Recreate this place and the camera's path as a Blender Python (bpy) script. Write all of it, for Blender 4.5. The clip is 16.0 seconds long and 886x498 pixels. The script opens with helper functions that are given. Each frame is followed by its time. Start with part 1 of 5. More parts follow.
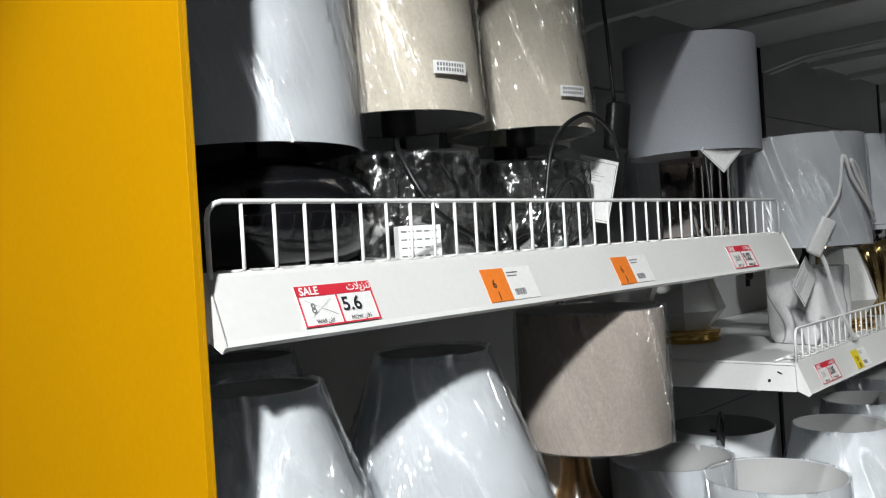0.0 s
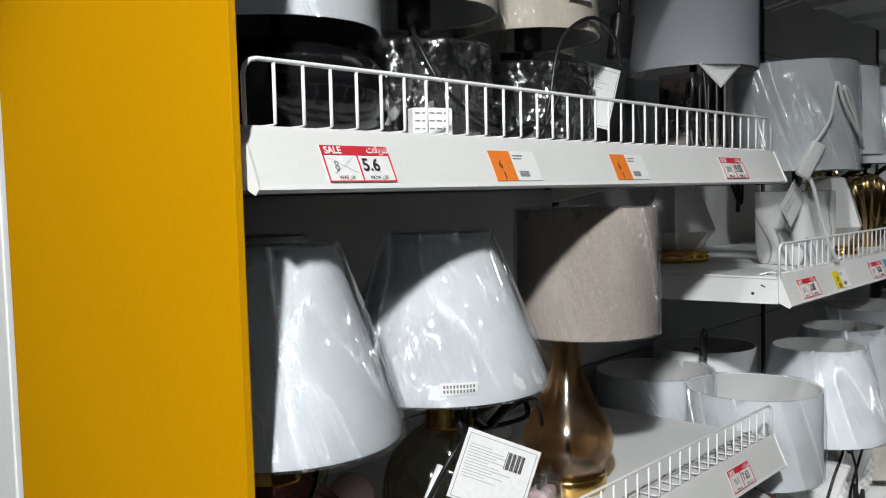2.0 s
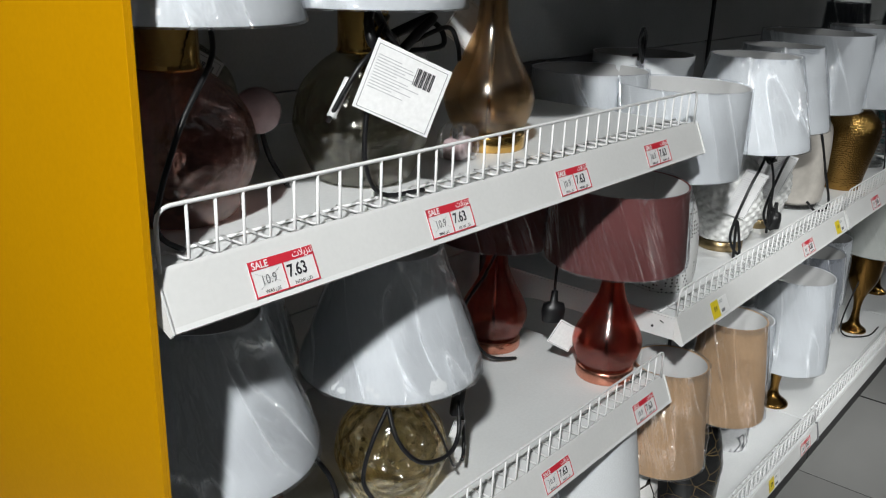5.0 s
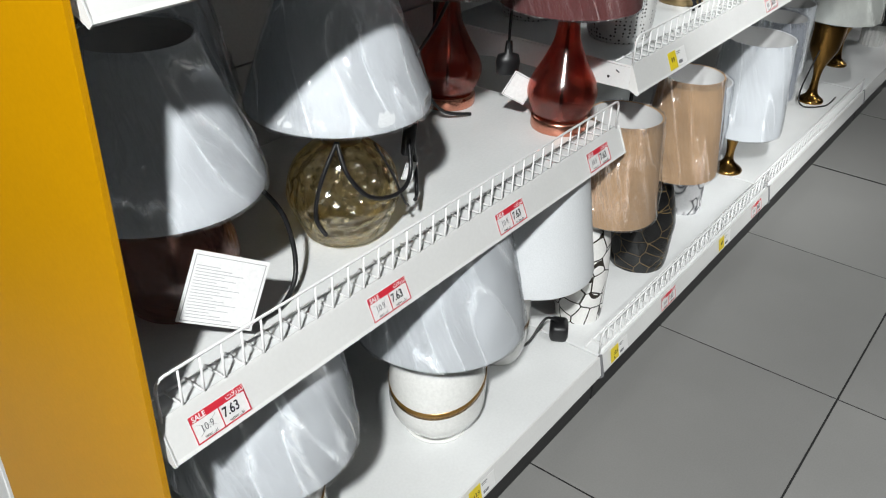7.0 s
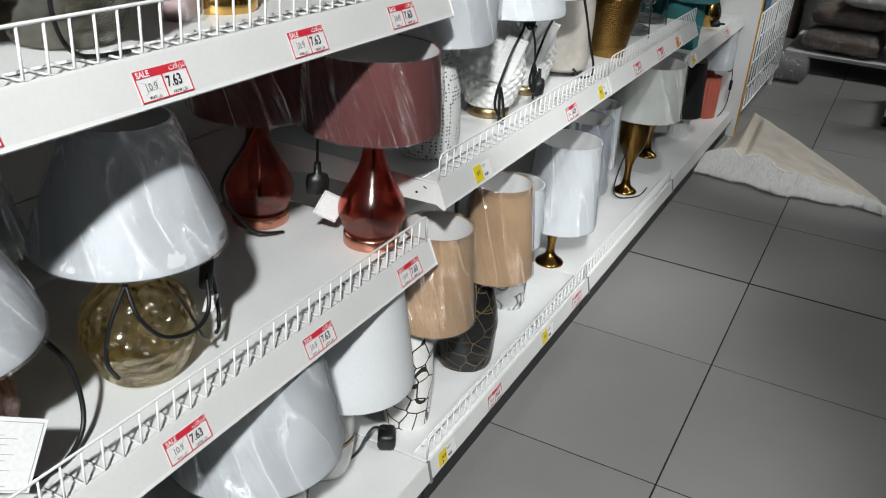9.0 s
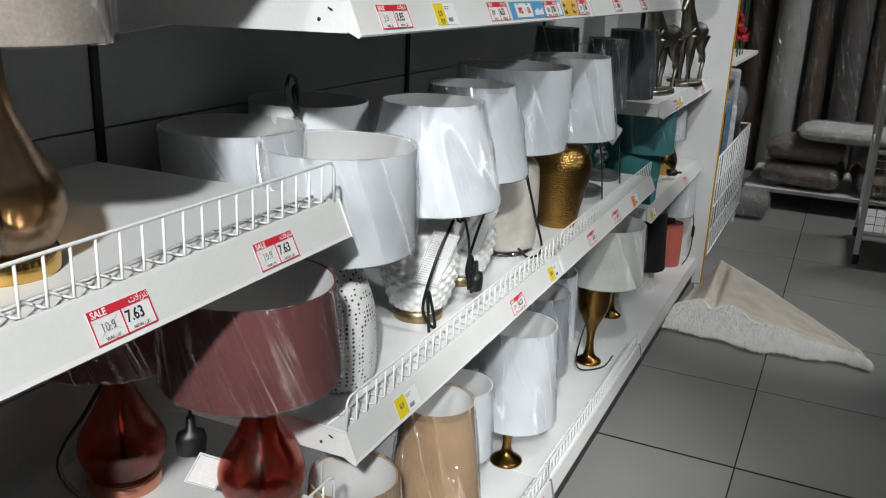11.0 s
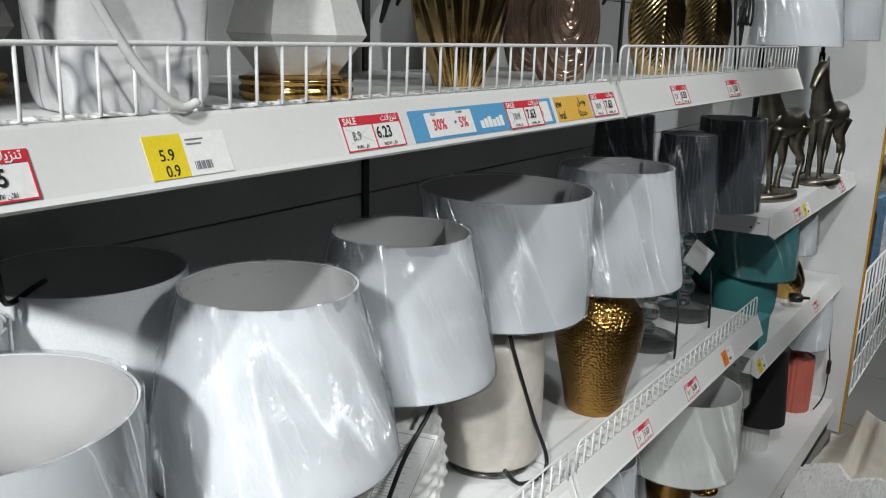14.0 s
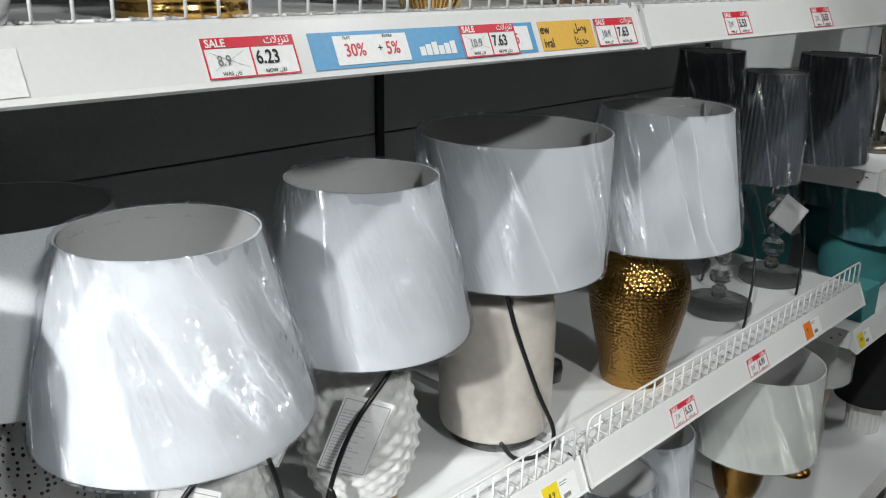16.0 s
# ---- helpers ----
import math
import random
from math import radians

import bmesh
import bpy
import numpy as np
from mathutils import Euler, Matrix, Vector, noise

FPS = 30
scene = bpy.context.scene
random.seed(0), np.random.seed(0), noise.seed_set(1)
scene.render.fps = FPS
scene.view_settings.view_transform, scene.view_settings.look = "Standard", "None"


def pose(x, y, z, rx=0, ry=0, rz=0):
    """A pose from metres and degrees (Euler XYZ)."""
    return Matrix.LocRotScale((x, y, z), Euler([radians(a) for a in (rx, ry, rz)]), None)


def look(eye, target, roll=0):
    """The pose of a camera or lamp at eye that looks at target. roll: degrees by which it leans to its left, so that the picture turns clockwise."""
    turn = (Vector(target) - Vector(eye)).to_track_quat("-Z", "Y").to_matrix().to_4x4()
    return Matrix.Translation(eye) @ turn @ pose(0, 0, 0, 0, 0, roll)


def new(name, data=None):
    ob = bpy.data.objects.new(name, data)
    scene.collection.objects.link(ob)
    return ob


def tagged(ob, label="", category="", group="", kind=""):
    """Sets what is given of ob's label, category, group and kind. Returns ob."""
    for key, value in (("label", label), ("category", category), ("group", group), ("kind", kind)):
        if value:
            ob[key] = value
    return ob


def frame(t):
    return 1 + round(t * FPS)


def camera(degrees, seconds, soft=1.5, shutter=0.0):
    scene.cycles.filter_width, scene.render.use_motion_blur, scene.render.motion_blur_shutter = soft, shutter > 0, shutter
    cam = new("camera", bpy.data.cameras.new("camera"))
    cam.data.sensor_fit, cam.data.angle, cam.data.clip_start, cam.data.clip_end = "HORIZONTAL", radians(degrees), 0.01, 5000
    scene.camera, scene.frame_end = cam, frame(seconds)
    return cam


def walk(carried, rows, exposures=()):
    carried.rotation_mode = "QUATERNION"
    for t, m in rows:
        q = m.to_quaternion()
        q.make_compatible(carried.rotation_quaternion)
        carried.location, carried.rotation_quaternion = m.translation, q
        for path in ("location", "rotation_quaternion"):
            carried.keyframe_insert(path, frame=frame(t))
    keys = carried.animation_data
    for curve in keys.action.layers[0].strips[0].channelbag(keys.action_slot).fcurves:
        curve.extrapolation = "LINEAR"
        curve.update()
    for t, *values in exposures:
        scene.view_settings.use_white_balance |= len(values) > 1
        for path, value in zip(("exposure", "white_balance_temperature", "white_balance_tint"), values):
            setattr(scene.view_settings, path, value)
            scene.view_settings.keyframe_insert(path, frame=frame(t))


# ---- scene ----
cam = camera(54.8, 16.0, soft=1.1)
PATH = [
    (0, (-0.405, -0.533, 1.599), (1.052, 0.838, 1.598), -3.6),
    (0.5, (-0.435, -0.553, 1.593), (1.013, 0.827, 1.586), -2.8),
    (1, (-0.438, -0.555, 1.592), (1.006, 0.829, 1.593), -2.9),
    (1.5, (-0.449, -0.561, 1.574), (0.995, 0.823, 1.549), -2.5),
    (2, (-0.462, -0.56, 1.533), (0.999, 0.799, 1.406), -1.5),
    (2.5, (-0.443, -0.538, 1.505), (1.047, 0.765, 1.216), -0.0),
    (3, (-0.416, -0.534, 1.496), (1.064, 0.76, 1.128), -0.1),
    (3.5, (-0.398, -0.538, 1.484), (1.077, 0.753, 1.088), -0.2),
    (4, (-0.419, -0.567, 1.422), (1.055, 0.714, 0.991), 0.9),
    (4.5, (-0.426, -0.581, 1.379), (1.034, 0.666, 0.819), 1.9),
    (5, (-0.435, -0.598, 1.37), (1.019, 0.611, 0.718), 2.0),
    (5.2, (-0.441, -0.603, 1.361), (1.007, 0.586, 0.661), 1.9),
    (7.3, (-0.438, -0.638, 1.27), (0.922, 0.358, 0.194), 1.8),
    (7.5, (-0.439, -0.643, 1.282), (0.923, 0.342, 0.199), 1.8),
    (8, (-0.418, -0.652, 1.292), (0.982, 0.306, 0.233), 1.7),
    (8.5, (-0.399, -0.671, 1.324), (1.117, 0.229, 0.38), 2.7),
    (9, (-0.38, -0.69, 1.349), (1.229, 0.109, 0.47), 4.1),
    (9.5, (-0.355, -0.684, 1.364), (1.308, 0.068, 0.547), 3.4),
    (10, (-0.292, -0.679, 1.4), (1.421, 0.081, 0.702), 2.6),
    (10.2, (-0.231, -0.651, 1.399), (1.502, 0.107, 0.749), 2.8),
    (12.3, (0.32, -0.588, 1.472), (2.001, 0.355, 0.939), 1.0),
    (12.5, (0.381, -0.604, 1.481), (2.033, 0.408, 0.986), 1.6),
    (13, (0.496, -0.602, 1.481), (2.134, 0.47, 1.07), 2.5),
    (13.5, (0.655, -0.542, 1.474), (2.273, 0.56, 1.065), 2.5),
    (14, (0.825, -0.541, 1.449), (2.416, 0.566, 0.955), 1.6),
    (14.5, (0.991, -0.618, 1.435), (2.444, 0.646, 0.894), 0.9),
    (15, (1.062, -0.638, 1.416), (2.425, 0.703, 0.83), 1.3),
    (15.5, (1.076, -0.646, 1.414), (2.418, 0.694, 0.782), 1.3),
    (16, (1.072, -0.63, 1.424), (2.415, 0.714, 0.799), 0.8),
]
EXPOSURES = [(0.0, -0.36), (1.0, -0.42), (3.0, -0.52), (4.0, -0.5), (5.2, -0.4), (7.5, 0.02), (8.5, -0.07), (10.0, -0.12), (13.0, -0.12), (14.5, -0.06), (16.0, 0.06)]  # the clip brightens towards its end
walk(cam, [(t, look(eye, target, roll)) for t, eye, target, roll in PATH], exposures=EXPOSURES)

# world: dim spill of a large shop hall
world = bpy.data.worlds.new("hall")
scene.world = world
world.use_nodes = True
world.node_tree.nodes["Background"].inputs[0].default_value = (0.78, 0.86, 1.0, 1)
world.node_tree.nodes["Background"].inputs[1].default_value = 0.004


def spot(name, at, target, watts, size, cone=70, colour=(1.0, 0.97, 0.93)):
    d = bpy.data.lights.new(name, "SPOT")
    d.energy, d.shadow_soft_size, d.spot_size, d.spot_blend, d.color = watts, size, radians(cone), 0.5, colour
    o = new(name, d)
    o.matrix_world = look(at, target)
    return o


# key spots of the aisle, then added fill spots and an ambient area light
COOL = (0.97, 0.99, 0.98)
spot("key_fill_spot", (-2.05, -1.45, 3.1), (0.15, 0.05, 0.68), 860, 0.085, 43, COOL)
spot("key_fill_spot", (-2.1, -1.6, 5.0), (2.5, 0.1, 1.12), 610, 0.12, 25, COOL)
# unseen fill spots, added to brighten the bays, floor, rug and far end
spot("key_fill_spot", (0.9, -3.2, 3.3), (1.95, 0.05, 0.98), 260, 0.1, 25, COOL)
spot("key_fill_spot", (0.9, -2.4, 3.2), (1.4, -1.25, 0.0), 190, 0.1, 52, COOL)
spot("key_fill_spot", (3.3, -1.6, 3.1), (2.45, 0.25, 1.0), 72, 0.06, 46, COOL)
spot("key_fill_spot", (2.6, -1.45, 3.1), (4.0, 0.2, 1.5), 190, 0.06, 44, COOL)
spot("key_fill_spot", (3.6, -2.1, 3.1), (3.95, -0.5, 0.0), 85, 0.06, 26, COOL)
spot("key_fill_spot", (6.2, -1.6, 3.1), (5.7, -0.1, 0.5), 170, 0.4, 80, COOL)
# added ambient fill over the aisle, no visible fixture
area = bpy.data.lights.new("ambient_fill", "AREA")
area.shape, area.size, area.size_y, area.energy, area.color = "RECTANGLE", 5.0, 1.2, 3, (0.9, 0.95, 1.0)
new("ambient_fill", area).matrix_world = look((1.5, -1.9, 3.15), (1.5, -1.2, 0))

# ------------------------------------------------------------- materials


def mat(name, base=(0.8, 0.8, 0.8), rough=0.5, metal=0.0, vary=0.08, scale=6.0, fine=180.0, bump=0.15, fine_vary=0.06, dist=0.002, **extra):
    m = bpy.data.materials.new(name)
    m.use_nodes = True
    nt = m.node_tree
    N, L = nt.nodes, nt.links
    b = N["Principled BSDF"]
    b.inputs["Roughness"].default_value = rough
    b.inputs["Metallic"].default_value = metal
    for k, v in extra.items():
        b.inputs[k.replace("_", " ")].default_value = v
    co = N.new("ShaderNodeTexCoord")
    n1 = N.new("ShaderNodeTexNoise")
    n1.inputs["Scale"].default_value, n1.inputs["Detail"].default_value = scale, 4
    n2 = N.new("ShaderNodeTexNoise")
    n2.inputs["Scale"].default_value, n2.inputs["Detail"].default_value = fine, 2
    L.new(co.outputs["Object"], n1.inputs["Vector"])
    L.new(co.outputs["Object"], n2.inputs["Vector"])
    r1 = N.new("ShaderNodeMapRange")
    r1.inputs["From Min"].default_value, r1.inputs["From Max"].default_value = 0.3, 0.7
    r1.inputs["To Min"].default_value, r1.inputs["To Max"].default_value = 1 - vary, 1 + vary * 0.5
    L.new(n1.outputs["Fac"], r1.inputs["Value"])
    r2 = N.new("ShaderNodeMapRange")
    r2.inputs["From Min"].default_value, r2.inputs["From Max"].default_value = 0.3, 0.7
    r2.inputs["To Min"].default_value, r2.inputs["To Max"].default_value = 1 - fine_vary, 1 + fine_vary * 0.5
    L.new(n2.outputs["Fac"], r2.inputs["Value"])
    mul = N.new("ShaderNodeMath")
    mul.operation = "MULTIPLY"
    L.new(r1.outputs[0], mul.inputs[0])
    L.new(r2.outputs[0], mul.inputs[1])
    mix = N.new("ShaderNodeVectorMath")
    mix.operation = "SCALE"
    mix.inputs[0].default_value = base
    L.new(mul.outputs[0], mix.inputs["Scale"])
    L.new(mix.outputs[0], b.inputs["Base Color"])
    if bump:
        bu = N.new("ShaderNodeBump")
        bu.inputs["Strength"].default_value, bu.inputs["Distance"].default_value = bump, dist
        L.new(n2.outputs["Fac"], bu.inputs["Height"])
        L.new(bu.outputs[0], b.inputs["Normal"])
    return m


def pattern(m, kind, colour, scale, width=0.06, warp=9.0):
    """A painted or moulded pattern over a material: cell lines or veins."""
    nt = m.node_tree
    N, L = nt.nodes, nt.links
    b = N["Principled BSDF"]
    co = N.new("ShaderNodeTexCoord")
    if kind == "cells":
        t = N.new("ShaderNodeTexVoronoi")
        t.feature = "DISTANCE_TO_EDGE"
        t.inputs["Scale"].default_value = scale
        L.new(co.outputs["Object"], t.inputs["Vector"])
        f = N.new("ShaderNodeMath")
        f.operation = "LESS_THAN"
        f.inputs[1].default_value = width
        L.new(t.outputs["Distance"], f.inputs[0])
    elif kind == "dots":
        t = N.new("ShaderNodeTexVoronoi")
        t.inputs["Scale"].default_value, t.inputs["Randomness"].default_value = scale, 0.25
        L.new(co.outputs["Object"], t.inputs["Vector"])
        f = N.new("ShaderNodeMath")
        f.operation = "LESS_THAN"
        f.inputs[1].default_value = width
        L.new(t.outputs["Distance"], f.inputs[0])
    else:
        t = N.new("ShaderNodeTexNoise")
        t.inputs["Scale"].default_value, t.inputs["Detail"].default_value, t.inputs["Distortion"].default_value = scale, 1.0, warp
        L.new(co.outputs["Object"], t.inputs["Vector"])
        s = N.new("ShaderNodeMath")
        s.operation = "SUBTRACT"
        s.inputs[1].default_value = 0.5
        L.new(t.outputs["Fac"], s.inputs[0])
        a = N.new("ShaderNodeMath")
        a.operation = "ABSOLUTE"
        L.new(s.outputs[0], a.inputs[0])
        f = N.new("ShaderNodeMapRange")
        f.inputs["From Min"].default_value, f.inputs["From Max"].default_value = 0.0, width
        f.inputs["To Min"].default_value, f.inputs["To Max"].default_value = 1.0, 0.0
        L.new(a.outputs[0], f.inputs["Value"])
    old = b.inputs["Base Color"].links[0].from_socket
    mx = N.new("ShaderNodeMix")
    mx.data_type = "RGBA"
    L.new(f.outputs[0], mx.inputs["Factor"])
    L.new(old, mx.inputs["A"])
    mx.inputs["B"].default_value = (*colour, 1)
    L.new(mx.outputs["Result"], b.inputs["Base Color"])
    return m


def film(name, haze=0.015, tint=(0.96, 0.97, 0.985), gloss=0.13, rough=0.1, layers=((13, 1.2, 0.05, 1.0, 2.6), (34, 2.2, 0.045, 0.5, 3.4), (60, 3.4, 0.045, 0.3, 3.0)), dist=0.012, crease=0.04, streak=0.8):
    """Thin clear sheet: see-through, with gloss by angle and long folds that slant round the thing."""
    m = bpy.data.materials.new(name)
    m.use_nodes = True
    nt = m.node_tree
    N, L = nt.nodes, nt.links
    N.remove(N["Principled BSDF"])
    out = N["Material Output"]
    tr = N.new("ShaderNodeBsdfTransparent")
    tr.inputs[0].default_value = (*tint, 1)
    gl = N.new("ShaderNodeBsdfGlossy")
    gl.inputs["Roughness"].default_value = rough
    df = N.new("ShaderNodeBsdfDiffuse")
    df.inputs[0].default_value = (0.85, 0.86, 0.88, 1)

    def calc(op, a, b=None, c=None):
        n = N.new("ShaderNodeMath")
        n.operation = op
        for k, v in enumerate((a, b, c)):
            if v is None:
                continue
            if isinstance(v, (int, float)):
                n.inputs[k].default_value = v
            else:
                L.new(v, n.inputs[k])
        return n.outputs[0]

    co = N.new("ShaderNodeTexCoord")
    info = N.new("ShaderNodeObjectInfo")
    sx = N.new("ShaderNodeSeparateXYZ")
    L.new(co.outputs["Object"], sx.inputs[0])
    height = None
    lines = None
    facet = None
    for across, along, width, weight, twist in layers:
        vr = N.new("ShaderNodeVectorRotate")
        vr.rotation_type = "Z_AXIS"
        L.new(co.outputs["Object"], vr.inputs["Vector"])
        L.new(calc("MULTIPLY", sx.outputs[2], twist), vr.inputs["Angle"])
        mp = N.new("ShaderNodeMapping")
        mp.inputs["Scale"].default_value = (across, across, along)
        L.new(vr.outputs[0], mp.inputs[0])
        off = N.new("ShaderNodeCombineXYZ")
        L.new(calc("MULTIPLY", info.outputs["Random"], 90.0), off.inputs[2])
        L.new(off.outputs[0], mp.inputs["Location"])
        no = N.new("ShaderNodeTexNoise")
        no.inputs["Scale"].default_value, no.inputs["Detail"].default_value, no.inputs["Distortion"].default_value = 1.0, 1.0, 0.3
        L.new(mp.outputs[0], no.inputs["Vector"])
        if height is None:
            facet = no.outputs["Fac"]
        away = calc("ABSOLUTE", calc("SUBTRACT", no.outputs["Fac"], 0.5))
        mr = N.new("ShaderNodeMapRange")
        mr.interpolation_type = "SMOOTHSTEP"
        mr.inputs["From Min"].default_value, mr.inputs["From Max"].default_value = 0.0, width
        mr.inputs["To Min"].default_value, mr.inputs["To Max"].default_value = weight, 0.0
        L.new(away, mr.inputs["Value"])
        both = calc("MULTIPLY_ADD", no.outputs["Fac"], 2.2 * weight, mr.outputs[0])
        thin = calc("POWER", mr.outputs[0], 3.0)
        height = both if height is None else calc("ADD", height, both)
        if facet is not no.outputs["Fac"]:
            lines = thin if lines is None else calc("MAXIMUM", lines, thin)
    bu = N.new("ShaderNodeBump")
    bu.inputs["Strength"].default_value, bu.inputs["Distance"].default_value = 1.0, dist
    L.new(height, bu.inputs["Height"])
    L.new(bu.outputs[0], gl.inputs["Normal"])
    # loose and clinging areas of the sheet, from broad noise
    nb = N.new("ShaderNodeTexNoise")
    nb.inputs["Scale"].default_value, nb.inputs["Detail"].default_value = 14.0, 2.0
    L.new(co.outputs["Object"], nb.inputs["Vector"])
    lo = N.new("ShaderNodeMapRange")
    lo.inputs["From Min"].default_value, lo.inputs["From Max"].default_value = 0.4, 0.62
    L.new(nb.outputs["Fac"], lo.inputs["Value"])
    # grey facets: the uneven sheen of the folds, put into the tint
    fm = N.new("ShaderNodeMapRange")
    fm.inputs["From Min"].default_value, fm.inputs["From Max"].default_value = 0.46, 0.55
    fm.inputs["To Min"].default_value, fm.inputs["To Max"].default_value = 1.0, 0.94
    L.new(facet, fm.inputs["Value"])
    sc = N.new("ShaderNodeVectorMath")
    sc.operation = "SCALE"
    sc.inputs[0].default_value = tint
    L.new(fm.outputs[0], sc.inputs["Scale"])
    L.new(sc.outputs[0], tr.inputs[0])
    milky = calc("MULTIPLY_ADD", calc("MULTIPLY", lines, calc("MULTIPLY_ADD", lo.outputs[0], 0.8, 0.2)), crease, haze)
    fr = N.new("ShaderNodeLayerWeight")
    fr.inputs["Blend"].default_value = 0.5
    edge = calc("POWER", fr.outputs["Facing"], 4.0)
    shine = calc("ADD", calc("MULTIPLY", edge, 0.2), calc("MULTIPLY_ADD", lo.outputs[0], gloss * 0.9, gloss * 0.45))
    m1 = N.new("ShaderNodeMixShader")
    L.new(milky, m1.inputs[0])
    L.new(tr.outputs[0], m1.inputs[1])
    L.new(df.outputs[0], m1.inputs[2])
    m2 = N.new("ShaderNodeMixShader")
    L.new(shine, m2.inputs[0])
    L.new(m1.outputs[0], m2.inputs[1])
    L.new(gl.outputs[0], m2.inputs[2])
    # sharp folds scatter the lamps over a wider angle than the smooth sheet
    fold = N.new("ShaderNodeBsdfGlossy")
    fold.inputs["Roughness"].default_value = 0.27
    L.new(bu.outputs[0], fold.inputs["Normal"])
    L.new(calc("MULTIPLY", calc("MULTIPLY", lines, calc("MULTIPLY_ADD", lo.outputs[0], 0.8, 0.2)), streak), fold.inputs["Color"])
    m3 = N.new("ShaderNodeAddShader")
    L.new(m2.outputs[0], m3.inputs[0])
    L.new(fold.outputs[0], m3.inputs[1])
    L.new(m3.outputs[0], out.inputs[0])
    return m


def blown(name, tint, wave=0.5, scale=28.0, rough=0.02, gloss=0.07, clear=0.4, cells=False, dist=0.012):
    """Blown tinted glass with a wavy surface; tint is the colour through both walls."""
    m = bpy.data.materials.new(name)
    m.use_nodes = True
    nt = m.node_tree
    N, L = nt.nodes, nt.links
    N.remove(N["Principled BSDF"])
    q = [c ** 0.25 for c in tint]
    gl = N.new("ShaderNodeBsdfGlass")
    gl.inputs["Color"].default_value, gl.inputs["Roughness"].default_value, gl.inputs["IOR"].default_value = (*q, 1), rough, 1.48
    tr = N.new("ShaderNodeBsdfTransparent")
    tr.inputs[0].default_value = (*q, 1)
    co = N.new("ShaderNodeTexCoord")
    if cells:
        no = N.new("ShaderNodeTexVoronoi")
        no.feature = "SMOOTH_F1"
        no.inputs["Scale"].default_value = scale
        relief = no.outputs["Distance"]
    else:
        no = N.new("ShaderNodeTexNoise")
        no.inputs["Scale"].default_value, no.inputs["Detail"].default_value = scale, 1.0
        relief = no.outputs["Fac"]
    L.new(co.outputs["Object"], no.inputs["Vector"])
    bu = N.new("ShaderNodeBump")
    bu.inputs["Strength"].default_value, bu.inputs["Distance"].default_value = wave, dist
    L.new(relief, bu.inputs["Height"])
    L.new(bu.outputs[0], gl.inputs["Normal"])
    mx = N.new("ShaderNodeMixShader")
    mx.inputs[0].default_value = clear
    L.new(gl.outputs[0], mx.inputs[1])
    L.new(tr.outputs[0], mx.inputs[2])
    sh = N.new("ShaderNodeBsdfGlossy")
    sh.inputs["Roughness"].default_value = 0.13
    L.new(bu.outputs[0], sh.inputs["Normal"])
    top = N.new("ShaderNodeMixShader")
    top.inputs[0].default_value = gloss
    L.new(mx.outputs[0], top.inputs[1])
    L.new(sh.outputs[0], top.inputs[2])
    L.new(top.outputs[0], N["Material Output"].inputs[0])
    return m


WHITE = mat("white_powder_coat", (0.72, 0.73, 0.73), 0.42, vary=0.06, fine_vary=0.03, bump=0.08)
PANEL = mat("pale_grey_back_panel", (0.42, 0.43, 0.43), 0.55, vary=0.08)
RAIL = mat("white_rail_plastic", (0.74, 0.74, 0.73), 0.22, vary=0.04, fine_vary=0.02, bump=0.02)
WIRE = mat("white_coated_wire", (0.8, 0.8, 0.8), 0.3, vary=0.03, bump=0.05)
YELLOW = mat("yellow_laminate", (0.57, 0.272, 0.0), 0.38, vary=0.04, scale=3, fine_vary=0.03, bump=0.05)
BLACK = mat("black_rubber", (0.008, 0.008, 0.009), 0.42, vary=0.2)
DARK = mat("dark_kick_plate", (0.02, 0.02, 0.022), 0.6)
PAPER = mat("white_paper", (0.8, 0.8, 0.8), 0.6, vary=0.03, bump=0.05)
CARD = mat("glossy_ticket_white", (0.82, 0.82, 0.81), 0.3, vary=0.02, bump=0.0)
RED = mat("ticket_red", (0.62, 0.03, 0.05), 0.35, vary=0.05, bump=0.0)
ORANGE = mat("ticket_orange", (0.85, 0.22, 0.03), 0.35, vary=0.05, bump=0.0)
TICKYEL = mat("ticket_yellow", (0.8, 0.62, 0.03), 0.35, vary=0.05, bump=0.0)
BLUE = mat("ticket_blue", (0.1, 0.33, 0.58), 0.35, vary=0.05, bump=0.0)
AMBERCARD = mat("ticket_amber", (0.75, 0.45, 0.08), 0.35, vary=0.05, bump=0.0)
INK = mat("black_ink", (0.02, 0.02, 0.025), 0.5, vary=0.0, bump=0.0)
GREYINK = mat("grey_ink", (0.2, 0.2, 0.21), 0.5, vary=0.0, bump=0.0)
PALEINK = mat("pale_grey_ink", (0.42, 0.42, 0.44), 0.5, vary=0.0, bump=0.0)
WHITEFAB = mat("white_shade_fabric", (0.69, 0.71, 0.73), 0.85, vary=0.03, fine=420, bump=0.25, dist=0.001)
CREAMFAB = mat("cream_shade_fabric", (0.66, 0.67, 0.62), 0.85, vary=0.04, fine=420, bump=0.25, dist=0.001)
GREYFAB = mat("grey_shade_fabric", (0.33, 0.345, 0.38), 0.85, vary=0.03, fine=420, bump=0.3, dist=0.001)
BEIGEFAB = mat("beige_linen_fabric", (0.5, 0.43, 0.37), 0.9, vary=0.07, scale=14, fine=300, bump=0.4, fine_vary=0.15, dist=0.001)
SANDFAB = mat("sand_linen_fabric", (0.66, 0.59, 0.48), 0.9, vary=0.06, scale=14, fine=300, bump=0.4, fine_vary=0.12, dist=0.001)
TANFAB = mat("tan_linen_fabric", (0.5, 0.32, 0.18), 0.9, vary=0.08, scale=14, fine=300, bump=0.4, fine_vary=0.15, dist=0.001)
